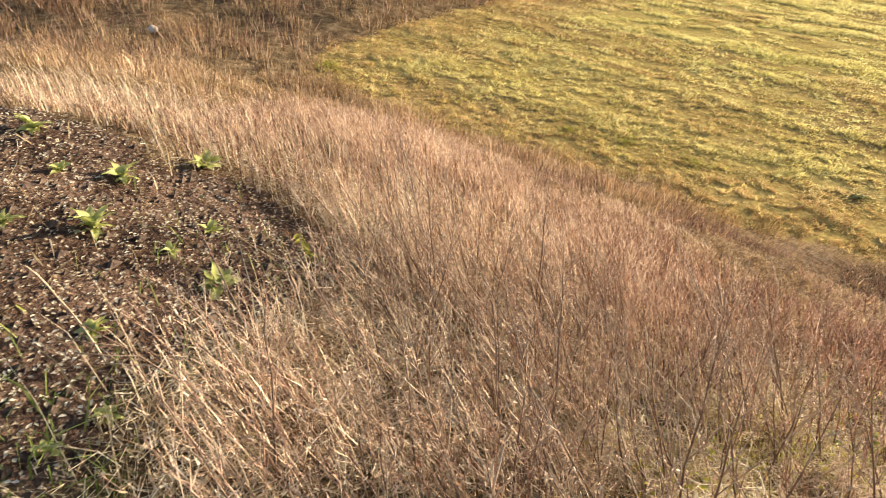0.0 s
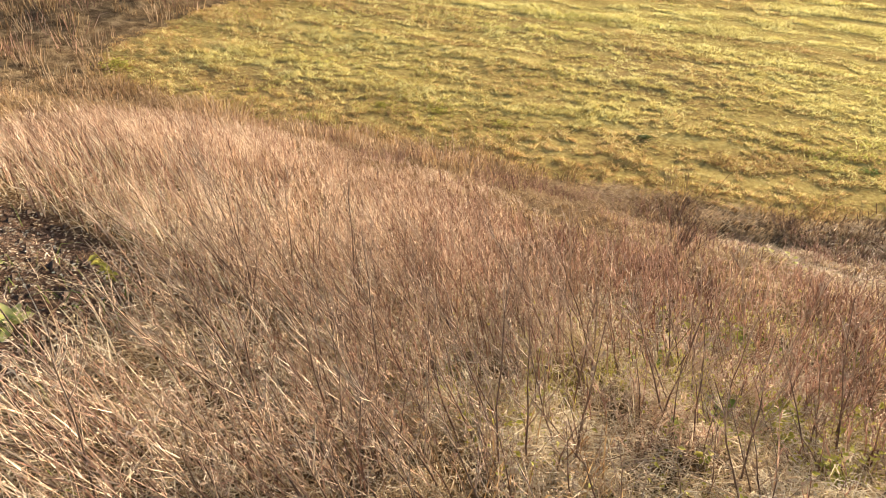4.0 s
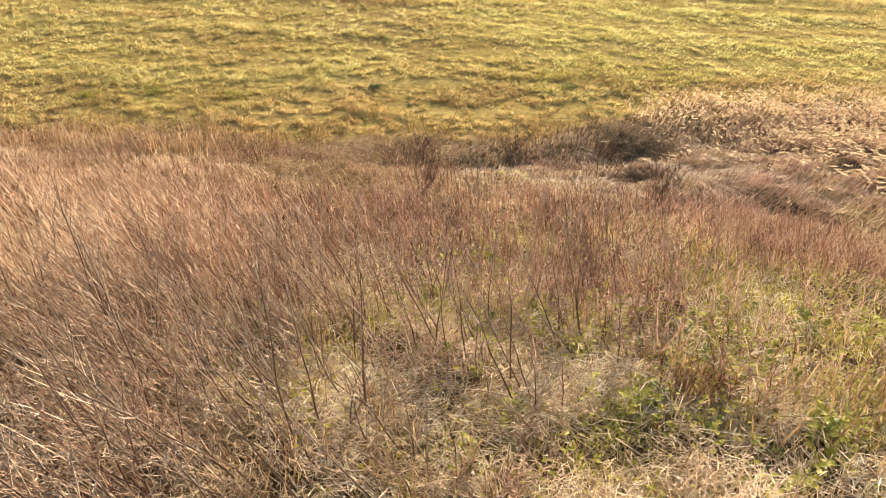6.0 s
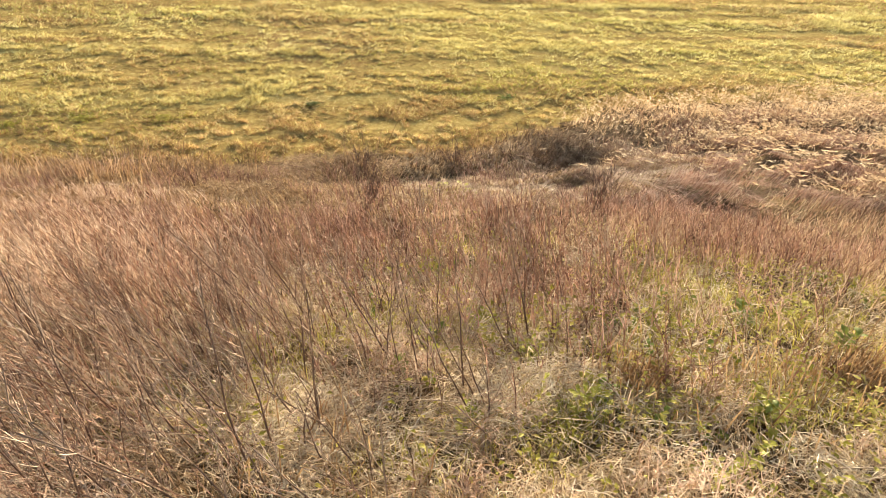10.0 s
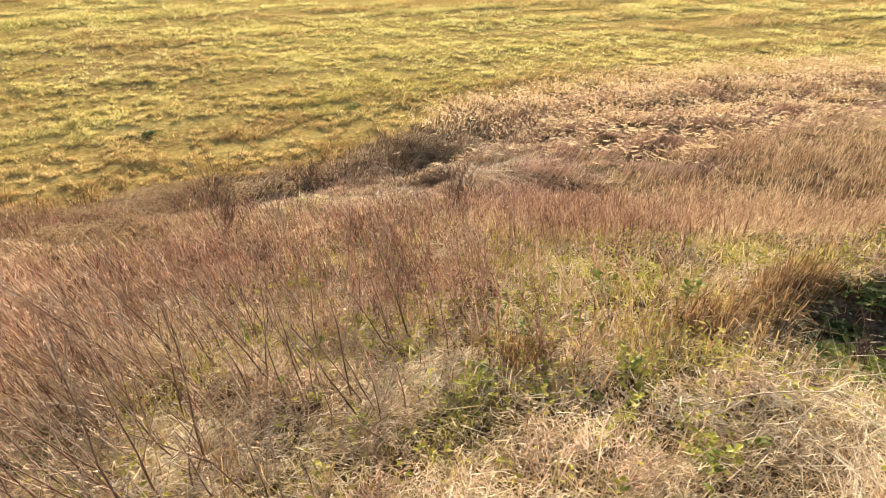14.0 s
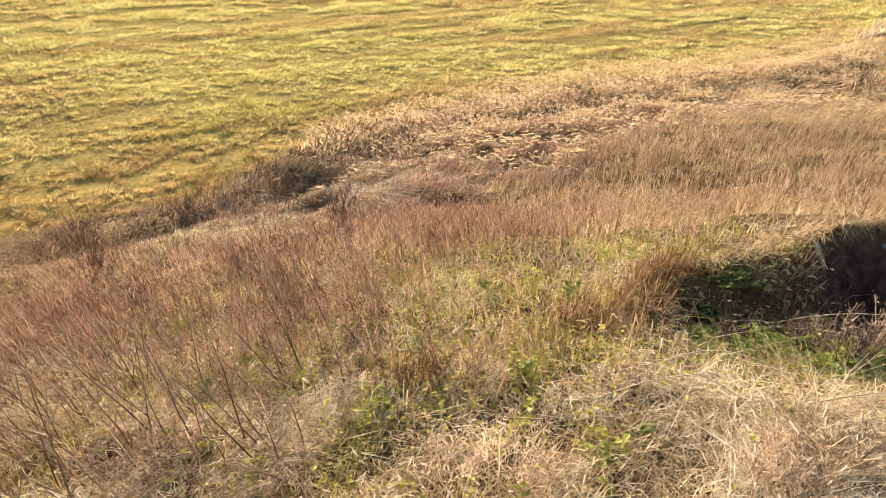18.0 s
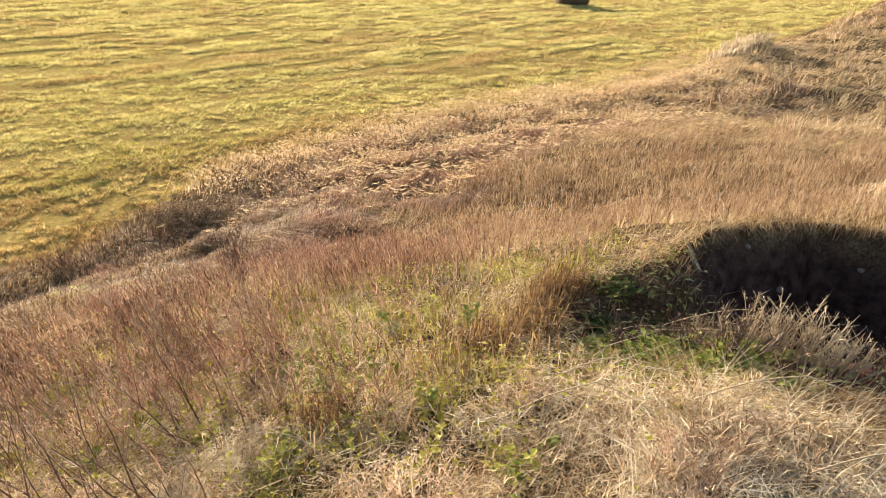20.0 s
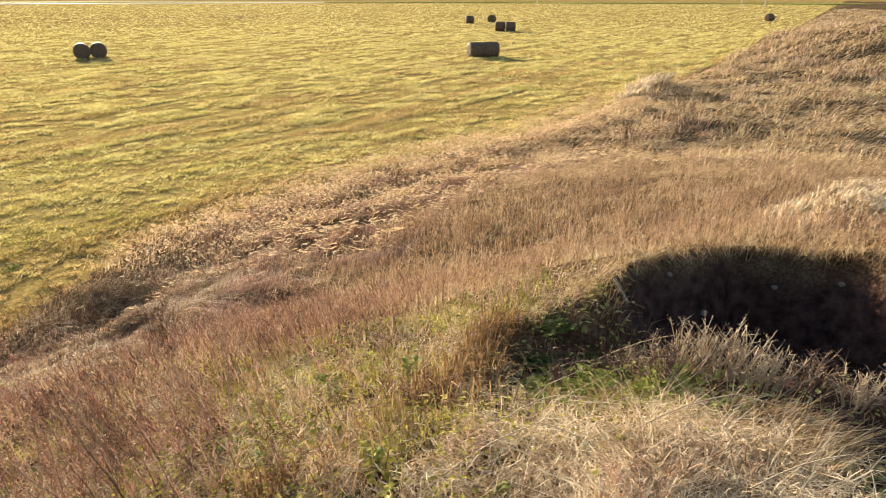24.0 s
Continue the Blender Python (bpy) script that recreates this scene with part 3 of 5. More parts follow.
stuff("dry_bank_grass", blades(rng, spots, 0.17, 0.007, 0.9, 0.6, (0.25, 0.0)), STRAW, "dry straw grass on the bank beyond the pit", "dead grass")
def combed(rng, spots, tall, wide, up=0.5):
    """Long grass laid over in swirls."""
    n = len(spots)
    turn = 1.9 * drift(spots[:, 0], spots[:, 1], 1.1, 52) + rng.normal(0, 0.35, n)
    way = np.stack([np.cos(turn), np.sin(turn), 0 * turn], -1)
    rise = smooth(-0.6, 0.7, drift(spots[:, 0], spots[:, 1], 0.7, 53))
    h = tall * rng.uniform(0.5, 1.3, n) * (0.45 + 0.75 * rise)
    w = wide * rng.uniform(0.5, 1.4, n)
    p1 = spots + (way * 0.35 + [0, 0, up]) * h[:, None]
    p2 = p1 + (way * 0.8 + rng.uniform(-0.35, 0.15, n)[:, None] * [0, 0, 1]) * h[:, None]
    return ribbons(spots - [0, 0, 0.02], p1, p2, w, w * 0.8, flat(rng, n) * 0.6 + np.stack([-way[:, 1], way[:, 0], 0 * turn], -1))


# lodged grass in the ditch with pale plumes, golden grass along the field
spots = scatter(rng, 330000, lambda x, y, s: lodgy(x, y, s) * (0.2 + 0.8 * smooth(-0.4, 0.2, drift(x, y, 0.55, 25))), (-8, 10, 5, 32))
stuff("lodged_ditch_grass", combed(rng, spots, 0.24, 0.011), LODGED, "reddish dry grass lodged over the ditch", "dead grass")


def plumes(rng, spots, long, way):
    """Nodding seed heads: a short stem and a bundle of hairs along its bent end."""
    n = len(spots)
    turn = rng.normal(0, 0.75, n)
    c, w = np.cos(turn), np.sin(turn)
    d = np.stack([way[0] * c - way[1] * w, way[0] * w + way[1] * c, 0 * c], -1)
    size = long * rng.uniform(0.55, 1.25, n)[:, None]
    top = spots + d * 0.2 * size + rng.uniform(0.3, 0.9, n)[:, None] * [0, 0, 1] * size
    end = top + d * size + rng.uniform(-0.35, 0.35, n)[:, None] * [0, 0, 1] * size
    made = [ribbons(spots, spots * 0.4 + top * 0.6, top, np.full(n, 0.004), np.full(n, 0.003), flat(rng, n))]
    for k in range(5):
        u = rng.uniform(0.0, 0.6, n)[:, None]
        p = top + (end - top) * u
        q = p + (end - top) * 0.45 + rng.normal(0, 0.09, (n, 3)) * size
        made.append(slivers(p, q, 0.15 * size[:, 0], flat(rng, n) + [0, 0, 0.7]))
    return joined(made)


spots = scatter(rng, 21000, lambda x, y, s: lodgy(x, y, s) * smooth(0.4, 1.4, s) * smooth(8.4, 10.2, y) * (0.25 + 0.75 * smooth(-0.2, 0.4, drift(x, y, 0.9, 64))), (-8, 8, 5, 26)) + [0, 0, 0.08]
stuff("bent_plumes", plumes(rng, spots, 0.17, (0.9, -0.1)), PEACH, "pale bent seed plumes over the lodged grass", "grass plumes")
edging = lambda x, y, s: smooth(-0.7, 0.7, s + np.clip((y - 13) * 0.13, 0, 1.4)) * smooth(4.0, 2.2, s + 0.6 * drift(x, y, 1.3, 65)) * smooth(10.6, 12.6, y) * smooth(46, 32, y)
spots = scatter(rng, 300000, lambda x, y, s: edging(x, y, s) * (0.45 + 0.55 * smooth(-0.5, 0.3, drift(x, y, 1.1, 26))), (-8, 20, 10, 46))
stuff("golden_edge_grass", combed(rng, spots, 0.2, 0.011, 0.65), GOLD, "golden upright dry grass along the field edge", "dead grass")
spots = scatter(rng, 120000, lambda x, y, s: edging(x, y, s - 0.2) * near(x, y, 20, 36) * (0.4 + 0.6 * smooth(-0.3, 0.3, drift(x, y, 0.8, 66))), (-8, 16, 10, 38))
stuff("golden_plumes", plumes(rng, spots + [0, 0, 0.08], 0.17, (-0.45, -0.2)), PEACH, "pale peach seed plumes along the field edge", "grass plumes")
spots = scatter(rng, 170000, lambda x, y, s: smooth(0.4, 1.6, s) * smooth(3.6, 2.0, s + 0.5 * drift(x, y, 0.9, 72)) * smooth(10.0, 11.5, y) * smooth(27, 17, y) * (0.1 + 0.6 * smooth(-0.2, 0.4, drift(x, y, 0.6, 69))), (-7.5, 6, 10, 27))
stuff("standing_reed_fringe", blades(rng, spots, 0.24, 0.010, 0.8, 0.5, (0.2, -0.12)), LODGED, "upright dull purple-brown grass fringing the ditch", "dead grass")
# dead thatch coloured dark for the shade where the ditch opens
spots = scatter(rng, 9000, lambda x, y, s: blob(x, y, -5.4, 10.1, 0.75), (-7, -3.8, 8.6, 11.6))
stuff("dark_ditch_mouth", blades(rng, spots, 0.24, 0.011, 1.0, 0.7), DARKWEED, "dead weeds darkened for shade in the mouth of the ditch", "dead weeds")
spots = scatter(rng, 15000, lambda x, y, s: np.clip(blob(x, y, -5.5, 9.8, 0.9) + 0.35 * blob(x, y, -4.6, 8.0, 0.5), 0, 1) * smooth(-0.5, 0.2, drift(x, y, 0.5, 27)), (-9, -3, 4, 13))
stuff("dark_ditch_weeds", blades(rng, spots, 0.34, 0.010, 0.8, 0.6), DARKWEED, "dead weeds darkened for shade, hanging into the ditch", "dead weeds")
spots = scatter(rng, 190000, lambda x, y, s: smooth(-0.3, 0.5, s) * smooth(6.6, 5.6, s) * smooth(12.5, 10.0, y) * smooth(-16, -13, x) * (0.45 + 0.55 * smooth(-0.4, 0.3, drift(x, y, 0.5, 54))), (-15, -3, -4, 11))
stuff("ditch_side_grass", combed(rng, spots, 0.22, 0.012, 0.6), BROWNGRASS, "brown dead grass on the side of the ditch", "dead grass")

# rough dead grass beyond the bank, in tussocks
def tussocks(n, keep, box, tall, wide, count, spread):
    mid = scatter(rng, n, keep, box)
    each = np.repeat(mid, count, 0)
    r = np.repeat(rng.uniform(0.5, 1.5, len(mid)), count)
    spots = each + flat(rng, len(each)) * (spread * r * np.sqrt(rng.rand(len(each))))[:, None]
    spots[:, 2] = lie(spots[:, 0], spots[:, 1])[0]
    lean = (spots - each) / spread * 0.5
    h = tall * r * rng.uniform(0.6, 1.2, len(each))
    out = lean + flat(rng, len(each)) * 0.3 + [0.12, -0.05, 0]
    w = wide * rng.uniform(0.6, 1.4, len(each)) * np.clip(np.hypot(each[:, 0], each[:, 1]) / 18, 1, 4)
    return ribbons(spots, spots + (out * 0.4 + [0, 0, 0.6]) * h[:, None], spots + (out * 1.3 + [0, 0, 0.8]) * h[:, None], w, w * 0.7, flat(rng, len(each)))


far_right = lambda x, y, s: smooth(0.5, 2.0, s) * smooth(13, 19, np.hypot(x, y)) * smooth(160, 90, np.hypot(x, y)) * (0.25 + 0.75 * smooth(-0.3, 0.3, drift(x, y, 2.2, 28)))
stuff("straw_tussocks", tussocks(8800, far_right, (1, 70, 12, 110), 0.42, 0.016, 20, 0.4), STRAW, "rough straw-coloured tussocks on the waste ground", "tussock grass")
stuff("brown_tussocks", tussocks(1600, far_right, (1, 70, 12, 110), 0.6, 0.014, 20, 0.4), STALK, "brown dead weeds between the tussocks", "dead weeds")
n = 75000
r_ = np.exp(rng.uniform(math.log(13.0), math.log(190.0), n))
a_ = np.radians(rng.uniform(-36, -3, n))
x, y = -r_ * np.sin(a_), r_ * np.cos(a_)
z, s, p = lie(x, y)
ok = rng.rand(n) < smooth(0.6, 1.8, s)
spots, big = np.stack([x, y, z], -1)[ok], np.clip(r_[ok] / 16, 1, 8)[:, None]
way = flat(rng, len(spots)) * 0.5 + [0.8, -0.2, 0]
h = rng.uniform(0.12, 0.34, len(spots))[:, None] * big ** 0.5
w = 0.016 * big[:, 0] * rng.uniform(0.6, 1.4, len(spots))
stuff("matted_straw", ribbons(spots, spots + (way * 0.4 + [0, 0, 0.4]) * h, spots + (way * 1.3 + [0, 0, 0.25]) * h, w, w * 0.8, flat(rng, len(spots)) + [0, 0, 0.4]), STRAW, "matted pale straw between the tussocks", "dead grass")
far_left = lambda x, y, s: smooth(-0.2, 0.5, s) * smooth(-7.0, -10.0, x) * smooth(90, 40, np.hypot(x, y)) * (0.25 + 0.75 * smooth(-0.3, 0.3, drift(x, y, 1.9, 29)))
stuff("rough_dead_grass", tussocks(3200, far_left, (-50, -7, -24, 8), 0.42, 0.013, 20, 0.4), BROWNGRASS, "rough tawny dead grass below the bank", "tussock grass")
stuff("pale_rough_grass", tussocks(1700, lambda x, y, s: far_left(x, y, s) * near(x, y, 13, 22), (-26, -6, -14, 4), 0.42, 0.010, 26, 0.3), TAN, "pale tall dead grass below the bank", "tussock grass")
stuff("reddish_rough_weeds", tussocks(1900, lambda x, y, s: far_left(x, y, s) * smooth(13, 19, np.hypot(x, y)), (-50, -9, -24, 8), 0.55, 0.016, 20, 0.5), RUSSET, "reddish brown dead weeds below the bank", "dead weeds")

# the mown field: short tufts in lanes, brown stubble along the edge
def sward(n, r0, r1, keep, tall, fan=(-34, 112)):
    r = np.exp(rng.uniform(math.log(r0), math.log(r1), n))
    a = np.radians(rng.uniform(*fan, n))
    x, y = -r * np.sin(a), r * np.cos(a)
    z, s, _ = lie(x, y)
    across, along = 0.83 * x - 0.56 * y, 0.56 * x + 0.83 * y
    lanes = 0.5 * drift(across, along * 0.12, 0.5, 31) + 0.35 * np.sin(2.1 * across + 1.5 * drift(x, y, 9.0, 40))
    far = np.clip(r / 16, 1, 3)
    fine = (0.7 * np.maximum(drift(x, y, 0.17, 32), drift(across, along * 0.75, 0.34, 37)) + 0.4 * drift(x, y, 0.09, 73)) * smooth(30, 18, r)
    broad = np.maximum(drift(across, along * 0.7, 0.42, 38), drift(across, along * 0.5, 0.8, 39)) * smooth(18, 30, r)
    clump = smooth(-0.3, 0.7, lanes * 0.35 + fine + broad - 0.1)
    ok = rng.rand(n) < keep(x, y, s) * (0.42 + 0.58 * clump)
    base = np.stack([x, y, z - 0.01], -1)[ok]
    k = ok.sum()
    h = tall * (0.36 + 1.15 * clump[ok]) * rng.uniform(0.5, 1.4, k) * far[ok] ** 0.4
    way = flat(rng, k) * rng.uniform(0.3, 1.2, k)[:, None] + [0.25, -0.1, 0.75]
    return slivers(base, base + way * h[:, None], 0.016 * (r[ok] / 11) ** 0.95 * rng.uniform(0.6, 1.4, k), flat(rng, k))


brownish = lambda x, y, s: np.clip(smooth(-3.2, -0.8, s) * smooth(20, 12, y) * (0.7 + 0.5 * smooth(-0.3, 0.3, drift(x, y, 1.2, 67))) + smooth(0.15, 0.55, drift(x, y, 2.6, 33)) * 0.6 + 0.9 * smooth(0.4, 0.7, drift(0.83 * x - 0.56 * y, (0.56 * x + 0.83 * y) * 0.06, 0.5, 74)) * smooth(13, 20, np.hypot(x, y)) + 0.8 * blob(x, y, -14.1, 7.1, 1.3) + 0.4 * blob(x, y, -15.5, 5.5, 3.0) + 0.6 * blob(x, y, 1.8, 29.5, 2.2) + 0.5 * blob(x, y, -19.0, 1.6, 1.6), 0, 1)
greener = lambda x, y: np.clip(blob(x, y, -12.5, 4.4, 0.8) + blob(x, y, -13.0, 3.3, 0.5) + blob(x, y, -11.5, 5.5, 0.5) + 0.8 * blob(x, y, -12.5, 1.6, 0.5) + blob(x, y, -8.84, 12.8, 1.0) + blob(x, y, -7.9, 14.8, 1.2) + 0.7 * blob(x, y, -10.9, 20.0, 1.6) + 0.5 * smooth(0.05, 0.5, drift(x, y, 1.7, 34)), 0, 1)
stuff("mown_grass", sward(2700000, 9.5, 105, lambda x, y, s: smooth(120, 60, np.hypot(x, y)) * smooth(0.2, -0.6, s) * (1 - 0.75 * brownish(x, y, s)) * (1 - 0.7 * greener(x, y)), 0.078), MOWN, "yellow-green mown grass of the hay field", "grass")
stuff("far_mown_grass", sward(150000, 70, 270, lambda x, y, s: smooth(60, 110, np.hypot(x, y)) * smooth(275, 230, y) * smooth(0.2, -0.6, s), 0.11, (-34, 36)), MOWN, "pale mown grass far across the hay field", "grass")
stuff("lush_tufts", sward(800000, 9.5, 85, lambda x, y, s: smooth(85, 45, np.hypot(x, y)) * smooth(-0.1, -1.0, s) * greener(x, y), 0.07), LUSH, "greener tufts on the mown field", "grass")
stuff("field_stubble", sward(1250000, 9.5, 60, lambda x, y, s: smooth(0.5, -0.2, s) * brownish(x, y, s), 0.075), STUBBLE, "tan stubble and dead growth at the field edge", "stubble")

# low green growth on the bank
def leaves(rng, spots, size, up=0.5):
    n = len(spots)
    out = flat(rng, n)
    long = size * rng.uniform(0.5, 1.4, n)[:, None]
    side = np.stack([-out[:, 1], out[:, 0], 0 * out[:, 0]], -1)
    lift = rng.uniform(-0.1, up, n)[:, None] * [0, 0, 1]
    mid, tip = spots + (out * 0.55 + lift) * long, spots + (out + lift * 0.7) * long
    w = long * 0.28
    v = np.stack([spots, mid - side * w, tip, mid + side * w, mid - [0, 0, 0.12] * long], 1).reshape(-1, 3)
    k = np.arange(n)[:, None] * 5
    return v, np.concatenate([k + [0, 1, 4], k + [1, 2, 4], k + [2, 3, 4], k + [3, 0, 4]], 1).reshape(-1, 3)


spots = scatter(rng, 42000, lambda x, y, s: greenish(x, y) * (0.02 + 0.45 * smooth(0.1, 0.5, drift(x, y, 0.28, 35))), (-3.2, 2.2, 0.8, 5))
spots[:, 2] += rng.uniform(0.02, 0.2, len(spots))
stuff("yellowing_herbs", leaves(rng, spots, 0.03), HERB, "low yellowing herb leaves between the straws", "herbs")
spots = scatter(rng, 60000, lambda x, y, s: greenish(x, y) * smooth(-0.3, 0.4, drift(x, y, 0.35, 55)), (-3.6, 2.2, 0.2, 5.2))
stuff("green_bank_grass", blades(rng, spots, 0.13, 0.0045, 0.7, 0.5), HERB, "thin yellow-green grass on the bank", "grass")
spots = scatter(rng, 9000, lambda x, y, s: blob(x, y, -0.55, 2.45, 0.32) + blob(x, y, 0.15, 3.0, 0.35) + 0.8 * blob(x, y, 0.3, 3.45, 0.22) + 0.6 * blob(x, y, -0.1, 2.7, 0.3) + 0.5 * blob(x, y, -1.3, 1.0, 0.4), (-2.2, 1.5, 0.3, 4.4))
stuff("rust_grass", blades(rng, spots, 0.3, 0.006, 0.5, 0.5), RUST, "rust-orange dead grass tufts", "dead grass")
spots = scatter(rng, 3500, lambda x, y, s: blob(x, y, -1.5, -1.1, 0.5) + 0.3 * blob(x, y, -3.0, -0.8, 0.5), (-4, 0, -2.5, 0.5))
stuff("soil_edge_grass", blades(rng, spots, 0.14, 0.006, 0.8, 0.5), GREEN, "short green grass creeping over the bare earth", "grass")
# growth on the pit's shaded lip and side
n = 36000
x, y = rng.uniform(0.2, 2.6, n), rng.uniform(2.0, 5.0, n)
z, s, p = lie(x, y)
ok = (p > -0.02) & (rng.rand(n) < (0.2 + 0.4 * smooth(-0.1, 0.4, drift(x, y, 0.3, 68))) * smooth(2.3, 1.1, x + 0.5 * (y - 3)) * (1 - 0.8 * blob(x, y, 0.45, 3.5, 0.35)))
spots = np.stack([x, y, z], -1)[ok]
half = rng.rand(len(spots)) < 0.62
stuff("pit_side_grass", blades(rng, spots[half], 0.13, 0.005, 0.9, 0.7), BROWNGRASS, "dry grass on the shaded side of the pit", "dead grass")
stuff("pit_side_herbs", leaves(rng, spots[~half] + [0, 0, 0.04], 0.042), PALEGREEN, "dull green herbs on the shaded side of the pit", "herbs")
n = 40000
x, y = rng.uniform(0.0, 4.6, n), rng.uniform(2.2, 6.2, n)
z, s, p = lie(x, y)
ok = (p > -0.2) & (p < -0.03) & (rng.rand(n) < 0.8 * smooth(3.5, 4.1, y + 0.15 * x))
spots = np.stack([x, y, z], -1)[ok]
gx_, gy_ = 2.3 - spots[:, 0], 4.2 - spots[:, 1]
inward = np.stack([gx_, gy_, 0 * gx_], -1) / np.hypot(gx_, gy_)[:, None]
h = rng.uniform(0.08, 0.22, len(spots))[:, None]
stuff("overhanging_rim_grass", ribbons(spots, spots + (inward * 0.4 + flat(rng, len(spots)) * 0.3 + [0, 0, 0.4]) * h, spots + (inward * 0.9 + flat(rng, len(spots)) * 0.35 + [0, 0, -0.15]) * h, np.full(len(spots), 0.006), np.full(len(spots), 0.005), flat(rng, len(spots))),
      STRAW, "dry grass hanging over the rim of the pit", "dead grass")

# crumbs of earth on the bare top
n = 12000
x, y = rng.uniform(-7.5, -0.8, n), rng.uniform(-6, 0.5, n)
z, s, p = lie(x, y)
ok = rng.rand(n) < is_bare(x, y) * near(x, y, 3, 8)
c = np.stack([x, y, z], -1)[ok]
r = rng.uniform(0.006, 0.03, len(c)) * rng.uniform(0.5, 1.3, len(c))
dirs = np.array([(1, 0, 0.1), (-0.5, 0.87, 0.2), (-0.5, -0.87, 0.0), (0.1, 0.1, 0.9), (0, 0, -0.6)])
v = (c[:, None] + dirs[None] * r[:, None, None] * rng.uniform(0.6, 1.4, (len(c), 5, 1))).reshape(-1, 3)
k = np.arange(len(c))[:, None] * 5
stuff("earth_crumbs", (v, np.concatenate([k + f for f in ([0, 1, 3], [1, 2, 3], [2, 0, 3], [1, 0, 4], [2, 1, 4], [0, 2, 4])], 1).reshape(-1, 3)), CLOD, "brown crumbs and clods of bare earth", "soil")
spots = scatter(rng, 60000, lambda x, y, s: is_bare(x, y) * near(x, y, 3, 7), (-7.5, -0.8, -6, 0.5)) + [0, 0, 0.012]
stuff("dead_leaf_flakes", leaves(rng, spots, 0.021, 0.6), PALE, "small pale dead leaves strewn on bare earth", "dead leaves")

# ---- the bales ----
def bale_wrap():
    bm = bmesh.new()
    seg, prof = 36, [(-0.60, 0.0), (-0.605, 0.30), (-0.60, 0.50), (-0.57, 0.575), (-0.50, 0.60), (-0.30, 0.612), (-0.1, 0.603), (0.1, 0.613), (0.3, 0.605), (0.50, 0.60), (0.57, 0.575), (0.60, 0.50), (0.605, 0.30), (0.60, 0.0)]
    rings = []
    for x, r in prof:
        ring = []
        for k in range(seg):
            a = 2 * math.pi * k / seg
            rad = r * (1 + 0.012 * math.sin(5 * a + 9 * x) + 0.006 * math.sin(11 * a))
            zz = max(rad * math.sin(a), -0.56)
            ring.append(bm.verts.new((x, rad * math.cos(a), zz + 0.56)))
        rings.append(ring)
    for a, b in zip(rings, rings[1:]):
        for k in range(seg):
            f = bm.faces.new((a[k], a[(k + 1) % seg], b[(k + 1) % seg], b[k]))
            f.smooth = True
    bmesh.ops.remove_doubles(bm, verts=bm.verts, dist=0.0005)
    return bm


def bale_folds(sign):
    """The pleated film tucked in at one end."""
    bm = bmesh.new()
    seg = 28
    mid = bm.verts.new((sign * 0.602, 0, 0.56))
    ring = [bm.verts.new((sign * (0.61 + 0.012 * (k % 2)), 0.34 * math.cos(2 * math.pi * k / seg), 0.56 + 0.34 * math.sin(2 * math.pi * k / seg))) for k in range(seg)]
    for k in range(seg):
        bm.faces.new((mid, ring[k], ring[(k + 1) % seg]))
    return bm


def bale(x, y, turn, label):
    t = thing("hay_bale", x, y, float(lie(x, y)[0]) - 0.03, label, "hay bale", "wrapped bales on the field")
    part("wrap", bale_wrap(), WRAP, t)
    for sign in (1, -1):
        part("end_fold", bale_folds(sign), WRAP, t, "pleated black film end")
    t.matrix_world = t.matrix_world @ pose(0, 0, 0, 0, 0, turn)
    return t


first = bale(2.7, 53.7, 20, "black film-wrapped round bale standing beside another on mown grass")
for x, y, turn in ((3.8, 53.95, 16), (7.35, 88.0, -8), (8.6, 87.4, -4)):
    copy_thing(first, pose(x, y, float(lie(x, y)[0]) - 0.03, 0, 0, turn))
for x, y, turn in ((-27.75, 52.9, 117), (-26.75, 53.5, 114)):
    tagged(copy_thing(first, pose(x, y, float(lie(x, y)[0]) - 0.03, 0, 0, turn)), "black-wrapped round bale seen end-on against the sun")
for x, y, turn in ((4.2, 107.6, 10), (7.9, 111.2, 70), (53.9, 115.0, 25)):
    tagged(copy_thing(first, pose(x, y, float(lie(x, y)[0]) - 0.03, 0, 0, turn)), "lone black-wrapped round bale far out on the field")

# ---- far side of the field ----
def strip(name, pts, wide, material, up, label, category):
    bm = bmesh.new()
    rows = []
    for (x, y), (u, v) in zip(pts, pts[1:] + [(2 * pts[-1][0] - pts[-2][0], 2 * pts[-1][1] - pts[-2][1])]):
        d = Vector((v - y, u - x)).normalized()
        side = Vector((-d.x, d.y))
        rows.append([bm.verts.new((x + side.x * w, y + side.y * w, float(lie(x, y)[0]) + h)) for w, h in ((-wide / 2, 0), (-wide / 2 + 0.3, up), (wide / 2 - 0.3, up), (wide / 2, 0))])
    for a, b in zip(rows, rows[1:]):
        for k in range(3):
            bm.faces.new((a[k], a[k + 1], b[k + 1], b[k]))
    return tagged(part(name, bm, material), label, category, kind="structure")


strip("road", [(-260.0, 205.0), (-200.0, 222.0), (-145.0, 240.0), (-90.0, 256.0), (-45.0, 266.0)], 9.0, ROAD, 0.12, "pale gravel road along the far side of the field", "road")
strip("field_verge", [(-170.0, 262.0), (-60.0, 276.0), (0.0, 270.0), (60.0, 252.0), (130.0, 236.0), (240.0, 205.0)], 12.0, LUSH, 0.25, "green grass verge at the far end of the field", "verge")


